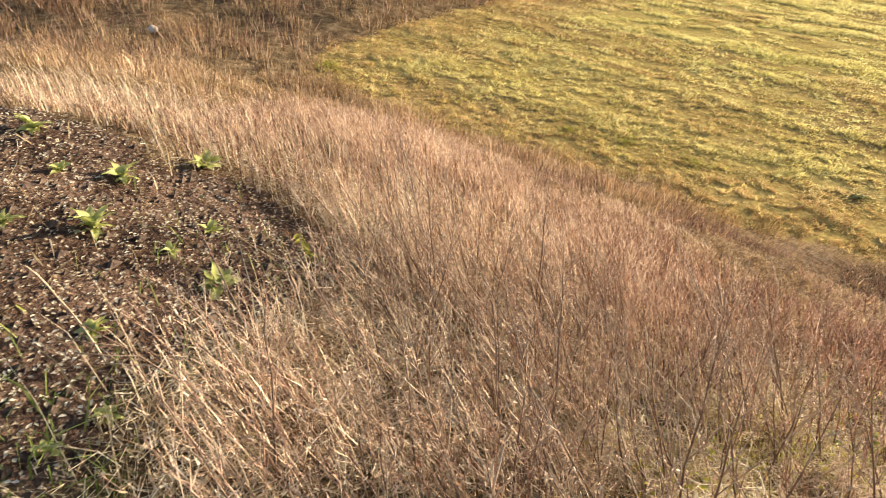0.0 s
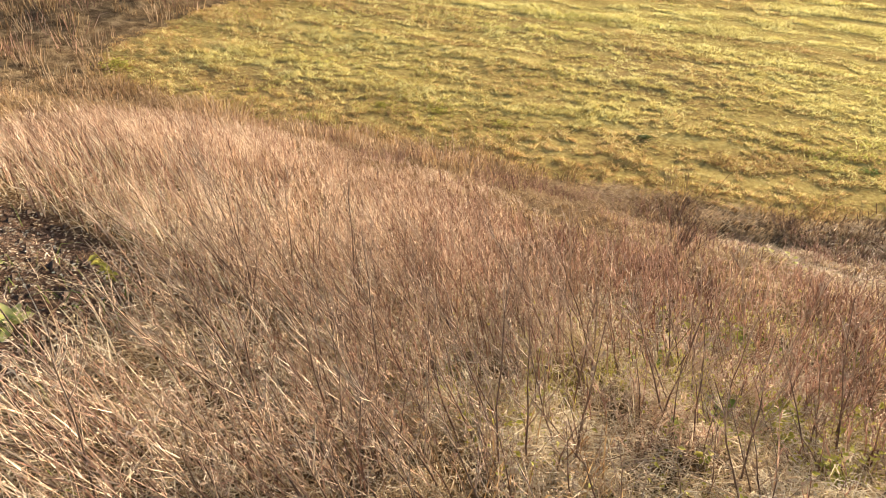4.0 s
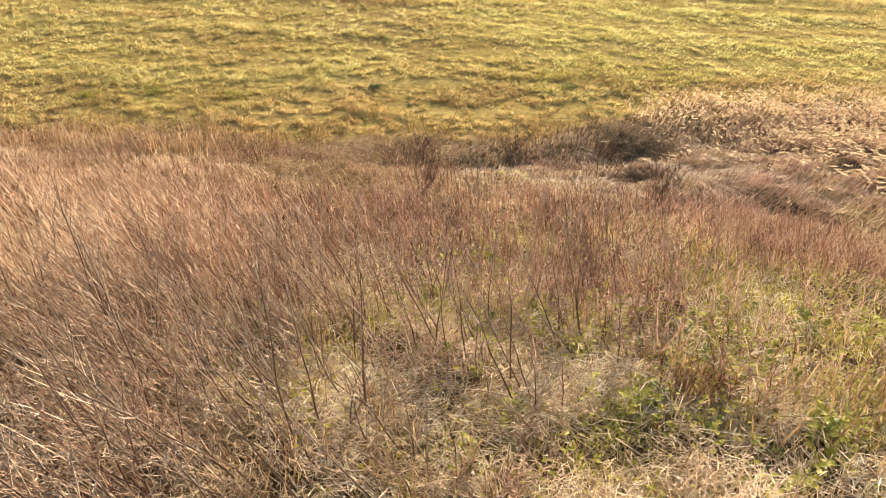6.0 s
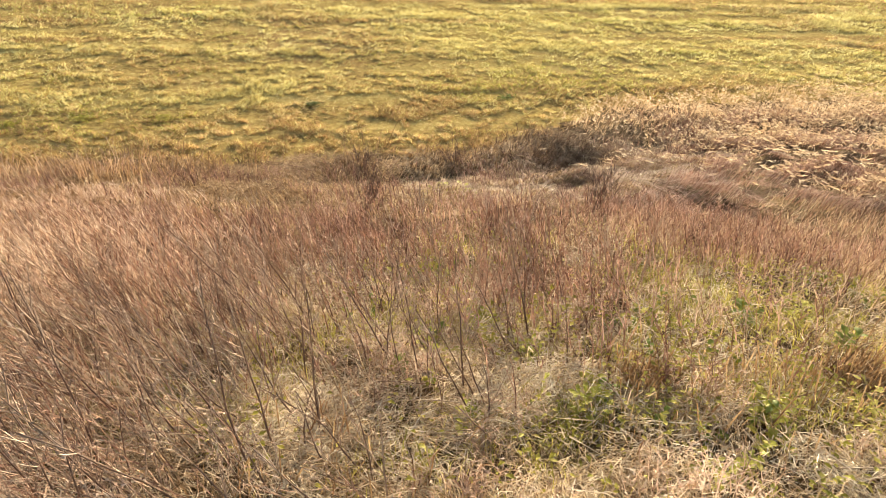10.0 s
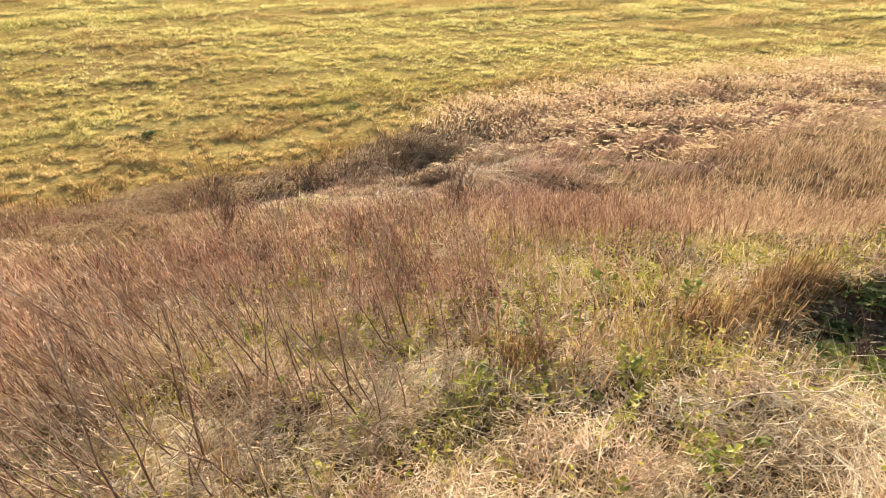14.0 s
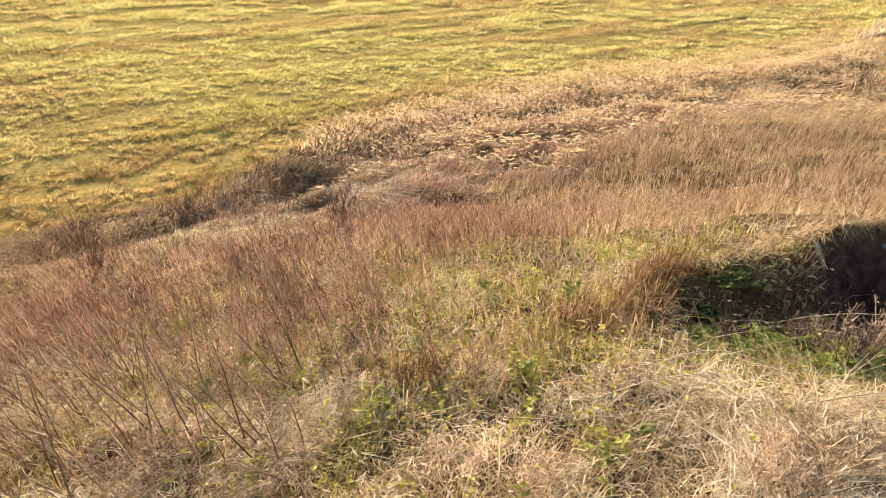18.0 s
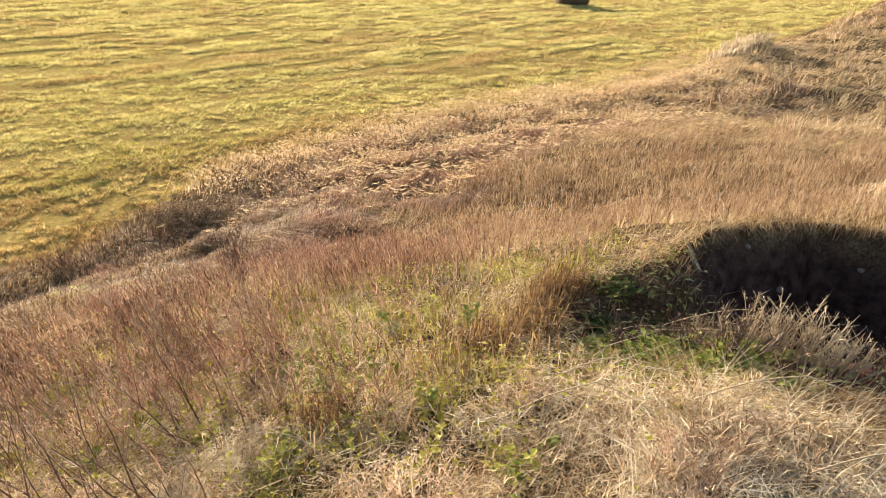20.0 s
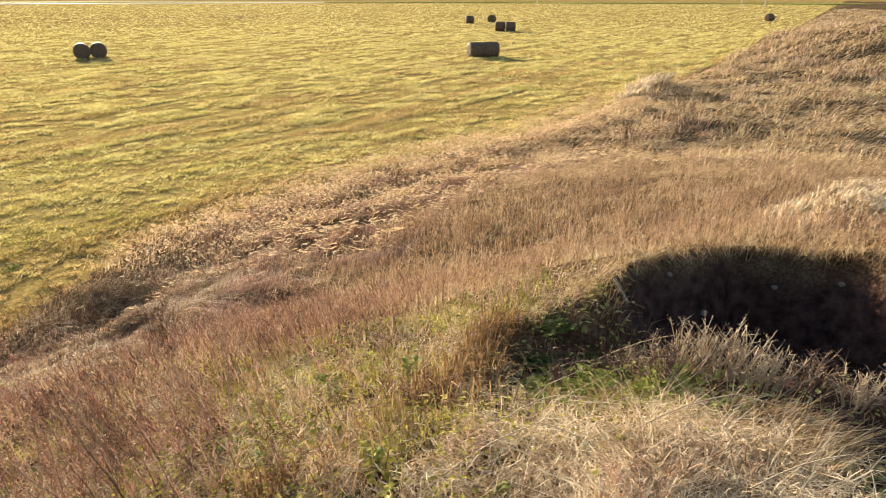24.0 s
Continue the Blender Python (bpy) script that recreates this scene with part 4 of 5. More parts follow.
def post(x, y, tall):
    t = thing("marker_post", x, y, float(lie(x, y)[0]) - 0.05, "thin white marker post at the far field edge", "post", "posts along the field end")
    bm = bmesh.new()
    bmesh.ops.create_cone(bm, cap_ends=True, segments=8, radius1=0.14, radius2=0.12, depth=tall, matrix=Matrix.Translation((0, 0, tall / 2)))
    part("shaft", bm, POSTPAINT, t)
    bm = bmesh.new()
    bmesh.ops.create_cone(bm, cap_ends=True, segments=8, radius1=0.16, radius2=0.03, depth=0.15, matrix=Matrix.Translation((0, 0, tall + 0.07)))
    part("cap", bm, POSTPAINT, t)


for x, y, tall in ((93.0, 219.0, 2.6), (99.0, 216.0, 1.6), (33.0, 246.0, 1.3)):
    post(x, y, tall)


# ---- plants one could count ----
def leaf_mesh(name, long, wide, cup=0.25, wavy=0.0, material=GREEN):
    """A leaf along +x: a midrib with a row of edge points on each side."""
    n = 6
    v, f = [], []
    for k in range(n + 1):
        t = k / n
        w = wide * 0.5 * math.sin(math.pi * min(1, 0.08 + t * 0.95)) ** 0.8
        z = long * (0.55 * t - 0.75 * t * t) * cup * 2
        x = long * t
        e = wavy * wide * math.sin(k * 2.3)
        v += [(x, -w, z + w * 0.35 + e), (x, 0, z), (x, w, z + w * 0.35 - e)]
    for k in range(n):
        for q in (0, 1):
            a = k * 3 + q
            f.append((a, a + 1, a + 4, a + 3))
    return mesh_of(name, v, f, material, True)


LEAF_KINDS = [leaf_mesh("leaf", 0.13, 0.058, 0.3, 0.12, PALEGREEN), leaf_mesh("leaf", 0.15, 0.05, 0.35, 0.14, PALEGREEN), leaf_mesh("leaf", 0.07, 0.042, 0.3, 0.03, GREEN), leaf_mesh("leaf", 0.075, 0.048, 0.3, 0.03, HERB)]


def rosette(x, y, size, kind, count, label, seed, group="rosettes on the bare earth"):
    r = random.Random(seed)
    t = thing("leafy_rosette", x, y, float(lie(x, y)[0]), label, "plant", group)
    for k in range(count + 9):
        ob = new("leaf", LEAF_KINDS[kind])
        ob.parent = t
        ob.matrix_basis = pose(0, 0, 0.01 * r.random(), r.uniform(-25, 25), r.uniform(-58, 4), 137.5 * k + r.uniform(-25, 25)) @ Matrix.Scale(0.92 * size * r.uniform(0.5, 1.15), 4)
    return t


def tube_path(bm, pts, radii, sides=5):
    rings = []
    for k, p in enumerate(pts):
        d = (Vector(pts[min(k + 1, len(pts) - 1)]) - Vector(pts[max(k - 1, 0)])).normalized()
        u = d.orthogonal().normalized()
        w = d.cross(u)
        rings.append([bm.verts.new(Vector(p) + (u * math.cos(2 * math.pi * q / sides) + w * math.sin(2 * math.pi * q / sides)) * radii[k]) for q in range(sides)])
    for a, b in zip(rings, rings[1:]):
        for q in range(sides):
            bm.faces.new((a[q], a[(q + 1) % sides], b[(q + 1) % sides], b[q])).smooth = True
    bm.faces.new(rings[-1])
    return bm


def bushy(x, y, tall, count, kind, label, seed, group="leafy plants on the bank"):
    """An upright herb: short stems with pairs of leaves."""
    r = random.Random(seed)
    t = thing("leafy_herb", x, y, float(lie(x, y)[0]), label, "plant", group)
    for q in range(3):
        bm = bmesh.new()
        a = r.uniform(0, 6.28)
        end = Vector((math.cos(a) * tall * 0.4, math.sin(a) * tall * 0.4, tall * r.uniform(0.7, 1.1)))
        stem = part("stem", tube_path(bm, [(0, 0, -0.02), end * 0.5 + Vector((0, 0, 0.02)), end], [0.004, 0.003, 0.002], 4), HERB, t)
        for k in range(count // 3):
            u = 0.25 + 0.75 * k / (count // 3)
            ob = new("leaf", LEAF_KINDS[kind])
            ob.parent = stem
            ob.matrix_basis = pose(*(end * u), r.uniform(-20, 20), r.uniform(-30, 25), r.uniform(0, 360)) @ Matrix.Scale(r.uniform(0.4, 0.85), 4)
    return t


for k, (x, y, size, kind, count, label) in enumerate([
        (-2.88, -1.56, 1.0, 1, 9, "yellow-green rosette of long leaves on brown bare earth"),
        (-2.70, -0.96, 1.05, 0, 14, "pale green leafy rosette growing on brown bare earth"),
        (-3.96, -1.37, 1.0, 0, 14, "bright green dense rosette at the edge of dry grass"),
        (-3.81, -2.24, 0.9, 0, 8, "small pale green rosette far across bare earth"),
        (-3.52, -1.67, 0.85, 1, 8, "yellowish rosette with long narrow leaves on earth"),
        (-3.18, -1.13, 0.6, 0, 7, "small green rosette on brown bare earth"),
        (-2.87, -1.22, 0.5, 0, 6, "small green rosette on brown bare earth"),
        (-2.79, -1.9, 0.6, 1, 6, "small yellowed rosette on brown bare earth"),
        (-3.42, -1.95, 0.55, 0, 6, "small green rosette on brown bare earth"),
        (-2.19, -1.30, 0.6, 0, 9, "dark green rosette on shaded bare earth"),
        (-1.76, -1.08, 0.5, 0, 10, "dark green rosette beside the weed stalks"),
        (-1.57, -1.18, 0.4, 0, 7, "small green rosette on shaded bare earth"),
        (-4.6, -1.9, 0.5, 1, 6, "small yellowed rosette on brown bare earth")]):
    rosette(x, y, size, kind, count, label, 40 + k)
for k, (x, y, tall, count, kind, label) in enumerate([
        (-3.2, -0.6, 0.22, 18, 3, "yellow-green leafy herb rising among dry stalks"),
        (-1.75, 2.15, 0.16, 18, 2, "fresh green leafy herb among pale straw"),
        (-1.55, 2.3, 0.14, 15, 3, "yellowing leafy herb among pale straw"),
        (-0.9, 2.18, 0.16, 18, 3, "bright yellow leafy herb on the straw bank"),
        (-0.78, 2.22, 0.14, 15, 2, "green leafy herb beside a yellow one"),
        (-0.2, 2.46, 0.14, 24, 3, "yellow-green leafy herb on the straw bank"),
        (-0.55, 3.25, 0.16, 21, 2, "pale green leafy herb in the grassy patch"),
        (-0.1, 3.3, 0.16, 24, 2, "grey-green leafy herb in the grassy patch"),
        (-0.15, 2.25, 0.12, 18, 3, "yellow leafy herb beside the straw thatch"),
        (0.2, 1.93, 0.13, 24, 2, "dark green leafy herb in a shaded hollow"),
        (0.32, 2.02, 0.12, 21, 2, "dark green leafy herb in a shaded hollow"),
        (0.84, 3.2, 0.12, 27, 2, "bright green creeping herb at the pit's edge"),
        (1.08, 3.1, 0.12, 24, 2, "bright green creeping herb at the pit's edge"),
        (-1.1, 1.35, 0.12, 12, 3, "yellow leafy herb under dry stalks"),
        (-1.9, 0.9, 0.12, 12, 3, "yellow leafy herb under dry stalks"),
        (-2.3, 2.3, 0.16, 15, 3, "yellowing leafy herb among russet stalks"),
        (-2.1, 2.75, 0.16, 15, 3, "yellowing leafy herb among russet stalks")]):
    bushy(x, y, tall, count, kind, label, 70 + k)


# small yellowing herbs scattered between the straws
HERBS = []
for k in range(8):
    g = random.Random(600 + k)
    tone = ("yellowing", "fresh green", "pale green", "yellow")[k % 4]
    t = thing("small_herb", 0, 0, -30, "small " + tone + " leafy herb between the straws", "plant", "small herbs on the bank")
    for q in range(2):
        a = g.uniform(0, 6.28)
        end = Vector((math.cos(a) * 0.05, math.sin(a) * 0.05, g.uniform(0.09, 0.16)))
        part("stem", tube_path(bmesh.new(), [(0, 0, -0.02), end * 0.5 + Vector((0, 0, 0.01)), end], [0.003, 0.0025, 0.0015], 4), HERB, t)
        for w in range(6):
            ob = new("leaf", LEAF_KINDS[2 + (k + (w == 3)) % 2])
            ob.parent = t
            ob.matrix_basis = pose(*(end * (0.2 + 0.16 * w)), g.uniform(-25, 25), g.uniform(-35, 20), g.uniform(0, 360)) @ Matrix.Scale(g.uniform(0.35, 0.75), 4)
    HERBS.append(t)
g = random.Random(31)
set_down = 0
while set_down < 84:
    x, y = g.uniform(-3.2, 1.3), g.uniform(0.8, 4.6)
    if g.random() > float(greenish(x, y)) * float(smooth(-0.2, 0.5, drift(x, y, 0.45, 61))) or float(lie(x, y)[2]) > -0.05 or math.hypot(x, y) < 1.3:
        continue
    m = pose(x, y, float(lie(x, y)[0]) + 0.015, 0, 0, g.uniform(0, 360)) @ Matrix.Scale(g.uniform(0.7, 1.2), 4)
    if set_down < 8:
        HERBS[set_down].matrix_basis = m
    else:
        copy_thing(HERBS[g.randrange(8)], m)
    set_down += 1


# near dead stalks, each a plant of its own
def stalk_parts(seed, tall):
    r = random.Random(seed)
    made = []
    pts, radii = [], []
    bend = r.uniform(-0.12, 0.12)
    for k in range(6):
        t = k / 5
        pts.append((bend * t * t * tall + r.uniform(-0.008, 0.008), r.uniform(-0.008, 0.008), t * tall))
        radii.append(0.0052 * (1 - 0.72 * t))
    bm = tube_path(bmesh.new(), pts, radii, 5)
    made.append(("stem", bm))
    for q in range(r.randint(5, 8)):
        u = r.uniform(0.3, 0.92)
        i = int(u * 5)
        a0 = Vector(pts[i]).lerp(Vector(pts[i + 1]), u * 5 - i)
        ang, size = r.uniform(0, 6.28), tall * (1.1 - u) * r.uniform(0.3, 0.7)
        out = Vector((math.cos(ang) * 0.45, math.sin(ang) * 0.45, 0.8)) * size
        bm = tube_path(bmesh.new(), [a0, a0 + out * 0.5 - Vector((0, 0, 0.03 * size)), a0 + out], [0.0024, 0.0019, 0.001], 4)
        for w in range(5):
            v = a0 + out * r.uniform(0.35, 1.0)
            d = Vector((r.uniform(-1, 1), r.uniform(-1, 1), r.uniform(-0.3, 0.8))) * 0.018
            s = d.orthogonal().normalized() * 0.0035
            bm.faces.new([bm.verts.new(v - s), bm.verts.new(v + s), bm.verts.new(v + d)])
        made.append(("twig", bm))
    return made


STALKS = []
for k in range(7):
    t = thing("dead_weed_stalk", 0, 0, -30, "branching brown dead weed stalk leaning on the bank", "dead weed", "dead stalks along the bank")
    for name, bm in stalk_parts(200 + k, 0.62 + 0.05 * k):
        part(name, bm, TWIGBARK if k == 3 or name == "twig" else BARK, t)
    STALKS.append(t)
r = random.Random(9)
stands = []
while len(stands) < 440:
    x, y = r.uniform(-3.6, 0.4), r.uniform(-0.7, 3.6)
    d = math.hypot(x, y)
    if not 1.35 < d < 3.9 or r.random() > (0.95 if y < -x * 0.75 + 0.1 else 0.0 if x > -1.0 else 0.45) or float(is_bare(np.array(x - 0.15), np.array(y - 0.34))) > (0.2 if r.random() > 0.05 else 2):
        continue
    m = pose(x, y, float(lie(x, y)[0]) - 0.02) @ pose(0, 0, 0, r.gauss(36 if y < -0.25 else 17, 10), r.gauss(-6, 9), 0) @ pose(0, 0, 0, 0, 0, r.uniform(0, 360)) @ Matrix.Scale(r.uniform(0.65, 1.1), 4)
    stands.append((d, r.randrange(7), m))
stands.sort(key=lambda stand_: stand_[0])
used = set()
for d, k, m in stands[:300]:
    if k in used:
        copy_thing(STALKS[k], m)
    else:
        STALKS[k].matrix_basis = m
        used.add(k)
shapes = []
for t in STALKS:
    pieces = []
    for o in t.children:
        v = np.array([q.co for q in o.data.vertices])
        f = np.array([(p.vertices[0], p.vertices[w], p.vertices[w + 1]) for p in o.data.polygons for w in range(1, len(p.vertices) - 1)])
        pieces.append((v, f))
    shapes.append(joined(pieces))
farther = []
for d, k, m in stands[300:]:
    a = np.array(m)
    farther.append((shapes[k][0] @ a[:3, :3].T + a[:3, 3], shapes[k][1]))
stuff("farther_dead_stalks", joined(farther), TWIGBARK, "branching tan dead weed stalks farther along the bank", "dead weeds")


# bent reeds and the dangling plume at the pit
def cane(name, pts, thick, material, label, category):
    base = Vector((*pts[0][:2], float(lie(pts[0][0], pts[0][1])[0])))
    t = thing(name, *base, label, category)
    line = [Vector((x, y, float(lie(x, y)[0]) + h)) - base for x, y, h in pts]
    fine = []
    for a, b in zip(line, line[1:]):
        for k in range(4):
            fine.append(a.lerp(b, k / 4) + Vector((0, 0, 0.03 * math.sin(math.pi * k / 4))))
    fine.append(line[-1])
    part("stem", tube_path(bmesh.new(), fine, [thick * (1 - 0.6 * k / len(fine)) for k in range(len(fine))], 5), material, t)
    return t, line


for pts in ([(-1.0, 2.9, 0.0), (-0.82, 2.95, 0.3), (-0.6, 2.9, 0.34)], [(-1.2, 1.9, 0.05), (-0.95, 2.2, 0.16), (-0.7, 2.3, 0.05)], [(-0.5, 2.0, 0.02), (-0.75, 2.1, 0.2), (-1.05, 2.2, 0.12)],
            [(0.3, 2.4, 0.12), (0.6, 2.55, 0.2), (0.95, 2.6, 0.06)], [(0.7, 3.2, 0.1), (1.05, 3.25, 0.2), (1.4, 3.05, 0.12)], [(0.65, 3.3, 0.08), (1.0, 3.4, 0.22), (1.45, 3.3, 0.3)],
            [(0.1, 2.2, 0.1), (0.5, 2.3, 0.2), (0.8, 2.15, 0.05)], [(-1.5, 1.5, 0.06), (-1.1, 1.75, 0.1), (-0.7, 1.8, 0.05)], 
            [(1.2, 1.9, 0.12), (1.6, 2.0, 0.2), (2.0, 1.9, 0.08)], [(0.9, 2.3, 0.12), (1.4, 2.5, 0.2), (1.9, 2.35, 0.1)]):
    cane("bent_cane", pts, 0.0034, GREYBARK, "bleached bent cane lying over the dead grass", "cane")
cane("fallen_stalk", [(-2.03, -1.19, 0.02), (-2.09, -1.33, 0.22), (-2.07, -1.42, 0.36)], 0.0045, GREYBARK, "long pale fallen stalk leaning out over bare earth", "stalk")
cane("fallen_stalk", [(-1.9, -0.5, 0.02), (-2.3, -0.8, 0.28), (-2.75, -1.1, 0.4)], 0.005, BARK, "thin brown fallen stalk leaning out over bare earth", "stalk")
plume, line = cane("hanging_plume", [(1.24, 4.29, 0.02), (1.26, 4.19, 0.08), (1.34, 4.1, 0.03)], 0.003, GREYBARK, "pale feathery plume hanging over the pit's rim", "grass plume")
r = random.Random(5)
bm = bmesh.new()
for k in range(70):
    u = r.uniform(0.15, 1.0)
    a = line[1].lerp(line[2], u)
    d = (line[2] - line[1]) * r.uniform(0.1, 0.35) + Vector((r.uniform(-0.03, 0.03), r.uniform(-0.03, 0.03), -r.uniform(0.0, 0.04)))
    s = d.orthogonal().normalized() * 0.004
    bm.faces.new([bm.verts.new(a - s), bm.verts.new(a + s), bm.verts.new(a + d)])
part("feather", bm, PALE, plume, "pale drooping seed feather")


# dead shrubs with upright grey twigs on the near lip of the pit
def shrub(x, y, tall, wide, count, material, label, seed, name="dead_shrub", lean=(0.1, 0.0), sink=0.03):
    r = random.Random(seed)
    t = thing(name, x, y, float(lie(x, y)[0]) - sink, label, "shrub")
    for q in range(count):
        a, o = r.uniform(0, 6.28), r.uniform(0.1, 1.0)
        base = Vector((math.cos(a) * wide * 0.35 * o, math.sin(a) * wide * 0.35 * o, 0))
        tip = Vector((math.cos(a) * wide * o + lean[0] * tall, math.sin(a) * wide * o + lean[1] * tall, tall * r.uniform(0.6, 1.1)))
        mid = base.lerp(tip, 0.5) + Vector((r.uniform(-0.12, 0.12), r.uniform(-0.12, 0.12), 0.1)) * tall
        bm = tube_path(bmesh.new(), [base, mid, tip], [0.0036, 0.0028, 0.0012], 4)
        for w in range(7):
            u = r.uniform(0.3, 0.95)
            v = base.lerp(mid, u * 2) if u < 0.5 else mid.lerp(tip, u * 2 - 1)
            d = Vector((r.uniform(-1, 1), r.uniform(-1, 1), r.uniform(0.3, 1.4))) * r.uniform(0.04, 0.1) * (0.5 + tall)
            s = d.orthogonal().normalized() * 0.0028
            bm.faces.new([bm.verts.new(v - s), bm.verts.new(v + s), bm.verts.new(v + d)])
            for q2 in range(2):
                c = v + d * r.uniform(0.4, 1.0)
                f = Vector((r.uniform(-1, 1), r.uniform(-1, 1), r.uniform(0.0, 1.0))) * 0.016
                bm.faces.new([bm.verts.new(c - s), bm.verts.new(c + s), bm.verts.new(c + f)])
        part("twig", bm, material, t)
    return t


for x, y, tall, wide, lean, skin, label, seed in (
        (1.05, 3.15, 0.26, 0.2, (0.1, 0.0), BARK, "dead shrub of upright brown twigs on the pit's shelf", 301),
        (1.38, 3.2, 0.36, 0.2, (0.1, 0.1), GREYBARK, "dead shrub of forked pale grey twigs on the pit's shelf", 302),
        (1.62, 3.0, 0.28, 0.2, (0.25, 0.1), GREYBARK, "dead shrub of leaning grey twigs on the pit's shelf", 303),
        (0.78, 3.15, 0.3, 0.18, (0.1, 0.1), BARK, "brown dead shrub in the shade of the pit", 304),
        (1.95, 2.85, 0.2, 0.2, (0.3, 0.1), BARK, "dead shrub of forked pale grey twigs by the straw", 315),
        (1.25, 2.95, 0.3, 0.2, (0.15, 0.0), BARK, "brown dead shrub on the pit's shelf", 316),
        (2.25, 2.6, 0.16, 0.18, (0.35, 0.2), BARK, "brown dead shrub leaning over the pit", 314),
        (1.5, 3.1, 0.34, 0.22, (0.2, 0.1), GREYBARK, "dead shrub of forked pale grey twigs on the pit's shelf", 317),
        (1.75, 2.9, 0.24, 0.22, (0.25, 0.1), GREYBARK, "dead shrub of leaning grey twigs by the straw", 318),
        (1.2, 3.3, 0.26, 0.2, (0.1, 0.0), GREYBARK, "low dead shrub of thin pale twigs on the pit's shelf", 319),
        (0.95, 3.4, 0.24, 0.18, (0.05, 0.0), BARK, "low dead shrub of thin brown twigs in the pit's shade", 320),
        (2.1, 2.7, 0.18, 0.18, (0.35, 0.2), GREYBARK, "dead shrub of leaning grey twigs over the pit", 321)):
    shrub(x, y, tall, wide, 30, skin, label, seed, lean=lean)


def straw_tuft(x, y, tall, wide, count, lean, material, label, seed, up=0.36):
    """A dense tuft of long straws combed over one way."""
    t = thing("straw_tuft", x, y, float(lie(x, y)[0]) - 0.02, label, "grass tuft", "combed straw tufts by the pit")
    g = np.random.RandomState(seed)
    a, o = g.uniform(0, 6.283, count), np.sqrt(g.rand(count)) * wide
    root = np.stack([np.cos(a) * o, np.sin(a) * o, 0 * a], -1)
    root[:, 2] = lie(root[:, 0] + x, root[:, 1] + y)[0] - float(lie(x, y)[0])
    way = np.array([lean[0], lean[1], 0.0]) + flat(g, count) * 0.3 + root * 0.8 * [1, 1, 0]
    h = tall * g.uniform(0.5, 1.2, count)[:, None]
    w = g.uniform(0.004, 0.0095, count)
    v, f = ribbons(root, root + (way * 0.4 + [0, 0, up]) * h, root + (way * 1.1 + [0, 0, up * 0.8] + g.normal(0, 0.12, (count, 3))) * h, w, w * 0.8, flat(g, count))
    ob = new("straw", mesh_of("straw", v, f, material))
    ob.parent = t


for k, (x, y, tall, wide, lean, label) in enumerate([
        (1.45, 2.5, 0.27, 0.14, (0.75, 0.35), "long bleached straw tuft combed over towards the pit"),
        (1.6, 2.42, 0.28, 0.14, (0.95, 0.4), "long bleached straw tuft combed over towards the pit"),
        (1.7, 2.36, 0.26, 0.14, (1.0, 0.45), "long bleached straw tuft combed over towards the pit"),
        (1.45, 2.2, 0.28, 0.18, (0.8, 0.1), "bleached straw tuft combed over towards the pit"),
        (1.3, 2.62, 0.2, 0.14, (0.6, 0.4), "bleached straw tuft combed over towards the pit"),
        (1.2, 2.3, 0.2, 0.16, (0.5, 0.2), "dense pale straw tuft at the pit's edge"),
        (0.9, 2.35, 0.18, 0.16, (0.5, -0.2), "dense pale straw tuft at the pit's edge"),
        (0.6, 2.5, 0.18, 0.16, (0.4, -0.3), "dense pale straw tuft at the pit's edge")]):
    straw_tuft(x, y, tall, wide, 190, lean, STRAW, label, 500 + k)
    straw_tuft(x + 0.03, y + 0.02, tall * 0.8, wide, 90, lean, BROWNGRASS, "brown straws under a bleached tuft", 540 + k)
for k, (x, y, tall, label) in enumerate([
        (0.34, 3.5, 0.34, "rust-brown dead grass tuft on the pit's lip"),
        (0.28, 3.2, 0.3, "rust-brown dead grass tuft on the pit's lip"),
        (0.02, 2.95, 0.3, "orange-brown dead grass tuft on the straw bank"),
        (-0.72, 2.36, 0.3, "orange-brown dead grass tuft on the straw bank"),
        (0.45, 3.68, 0.3, "brown dead grass tuft drooping over the pit")]):
    straw_tuft(x, y, tall, 0.13, 200, (0.15, 0.1), RUST, label, 520 + k, 0.6)
shrub(-2.87, 6.1, 0.7, 0.25, 26, BARK, "dark upright dead shrub standing on the slope", 305)
shrub(-4.5, 4.2, 0.55, 0.2, 18, BARK, "dark seed-headed dead stalks on the slope", 306)
# two bushes coloured dark to add to the ditch mouth's shade
shrub(-5.8, 9.4, 0.26, 0.45, 40, DARKWEED, "dead bush darkened for shade in the mouth of the ditch", 307)
shrub(-5.3, 10.2, 0.26, 0.45, 40, DARKWEED, "dead bush darkened for shade in the mouth of the ditch", 308)
shrub(-6.6, 8.2, 0.4, 0.5, 34, BARK, "brown dead bush by the field edge", 309)
shrub(-7.6, 6.9, 0.35, 0.45, 30, BARK, "brown dead bush by the field edge", 310)
shrub(5.9, 20.6, 0.8, 0.8, 46, DARKWEED, "dark dead bush on the waste ground", 311)
shrub(10.8, 33.0, 1.1, 1.0, 50, DARKWEED, "dark dead bush at the crest by the field", 312)
shrub(8.0, 21.5, 0.7, 0.9, 46, DARKWEED, "dark dead bush on the waste ground", 313)


def clump(x, y, size, count, material, label, seed, name="leafy_clump"):
    """A low dense cushion of leaves."""
    t = thing(name, x, y, float(lie(x, y)[0]), label, "plant")
    g = np.random.RandomState(seed)
    pos = g.normal(0, 0.4, (count, 3)) * [size, size, size * 0.35]
    pos[:, 2] = np.abs(pos[:, 2]) + 0.01
    v, f = leaves(g, pos, 0.055 if size < 0.21 else 0.09 * max(1, size * 2))
    ob = new("foliage", mesh_of("foliage", v, f, material))
    ob.parent = t
    return t


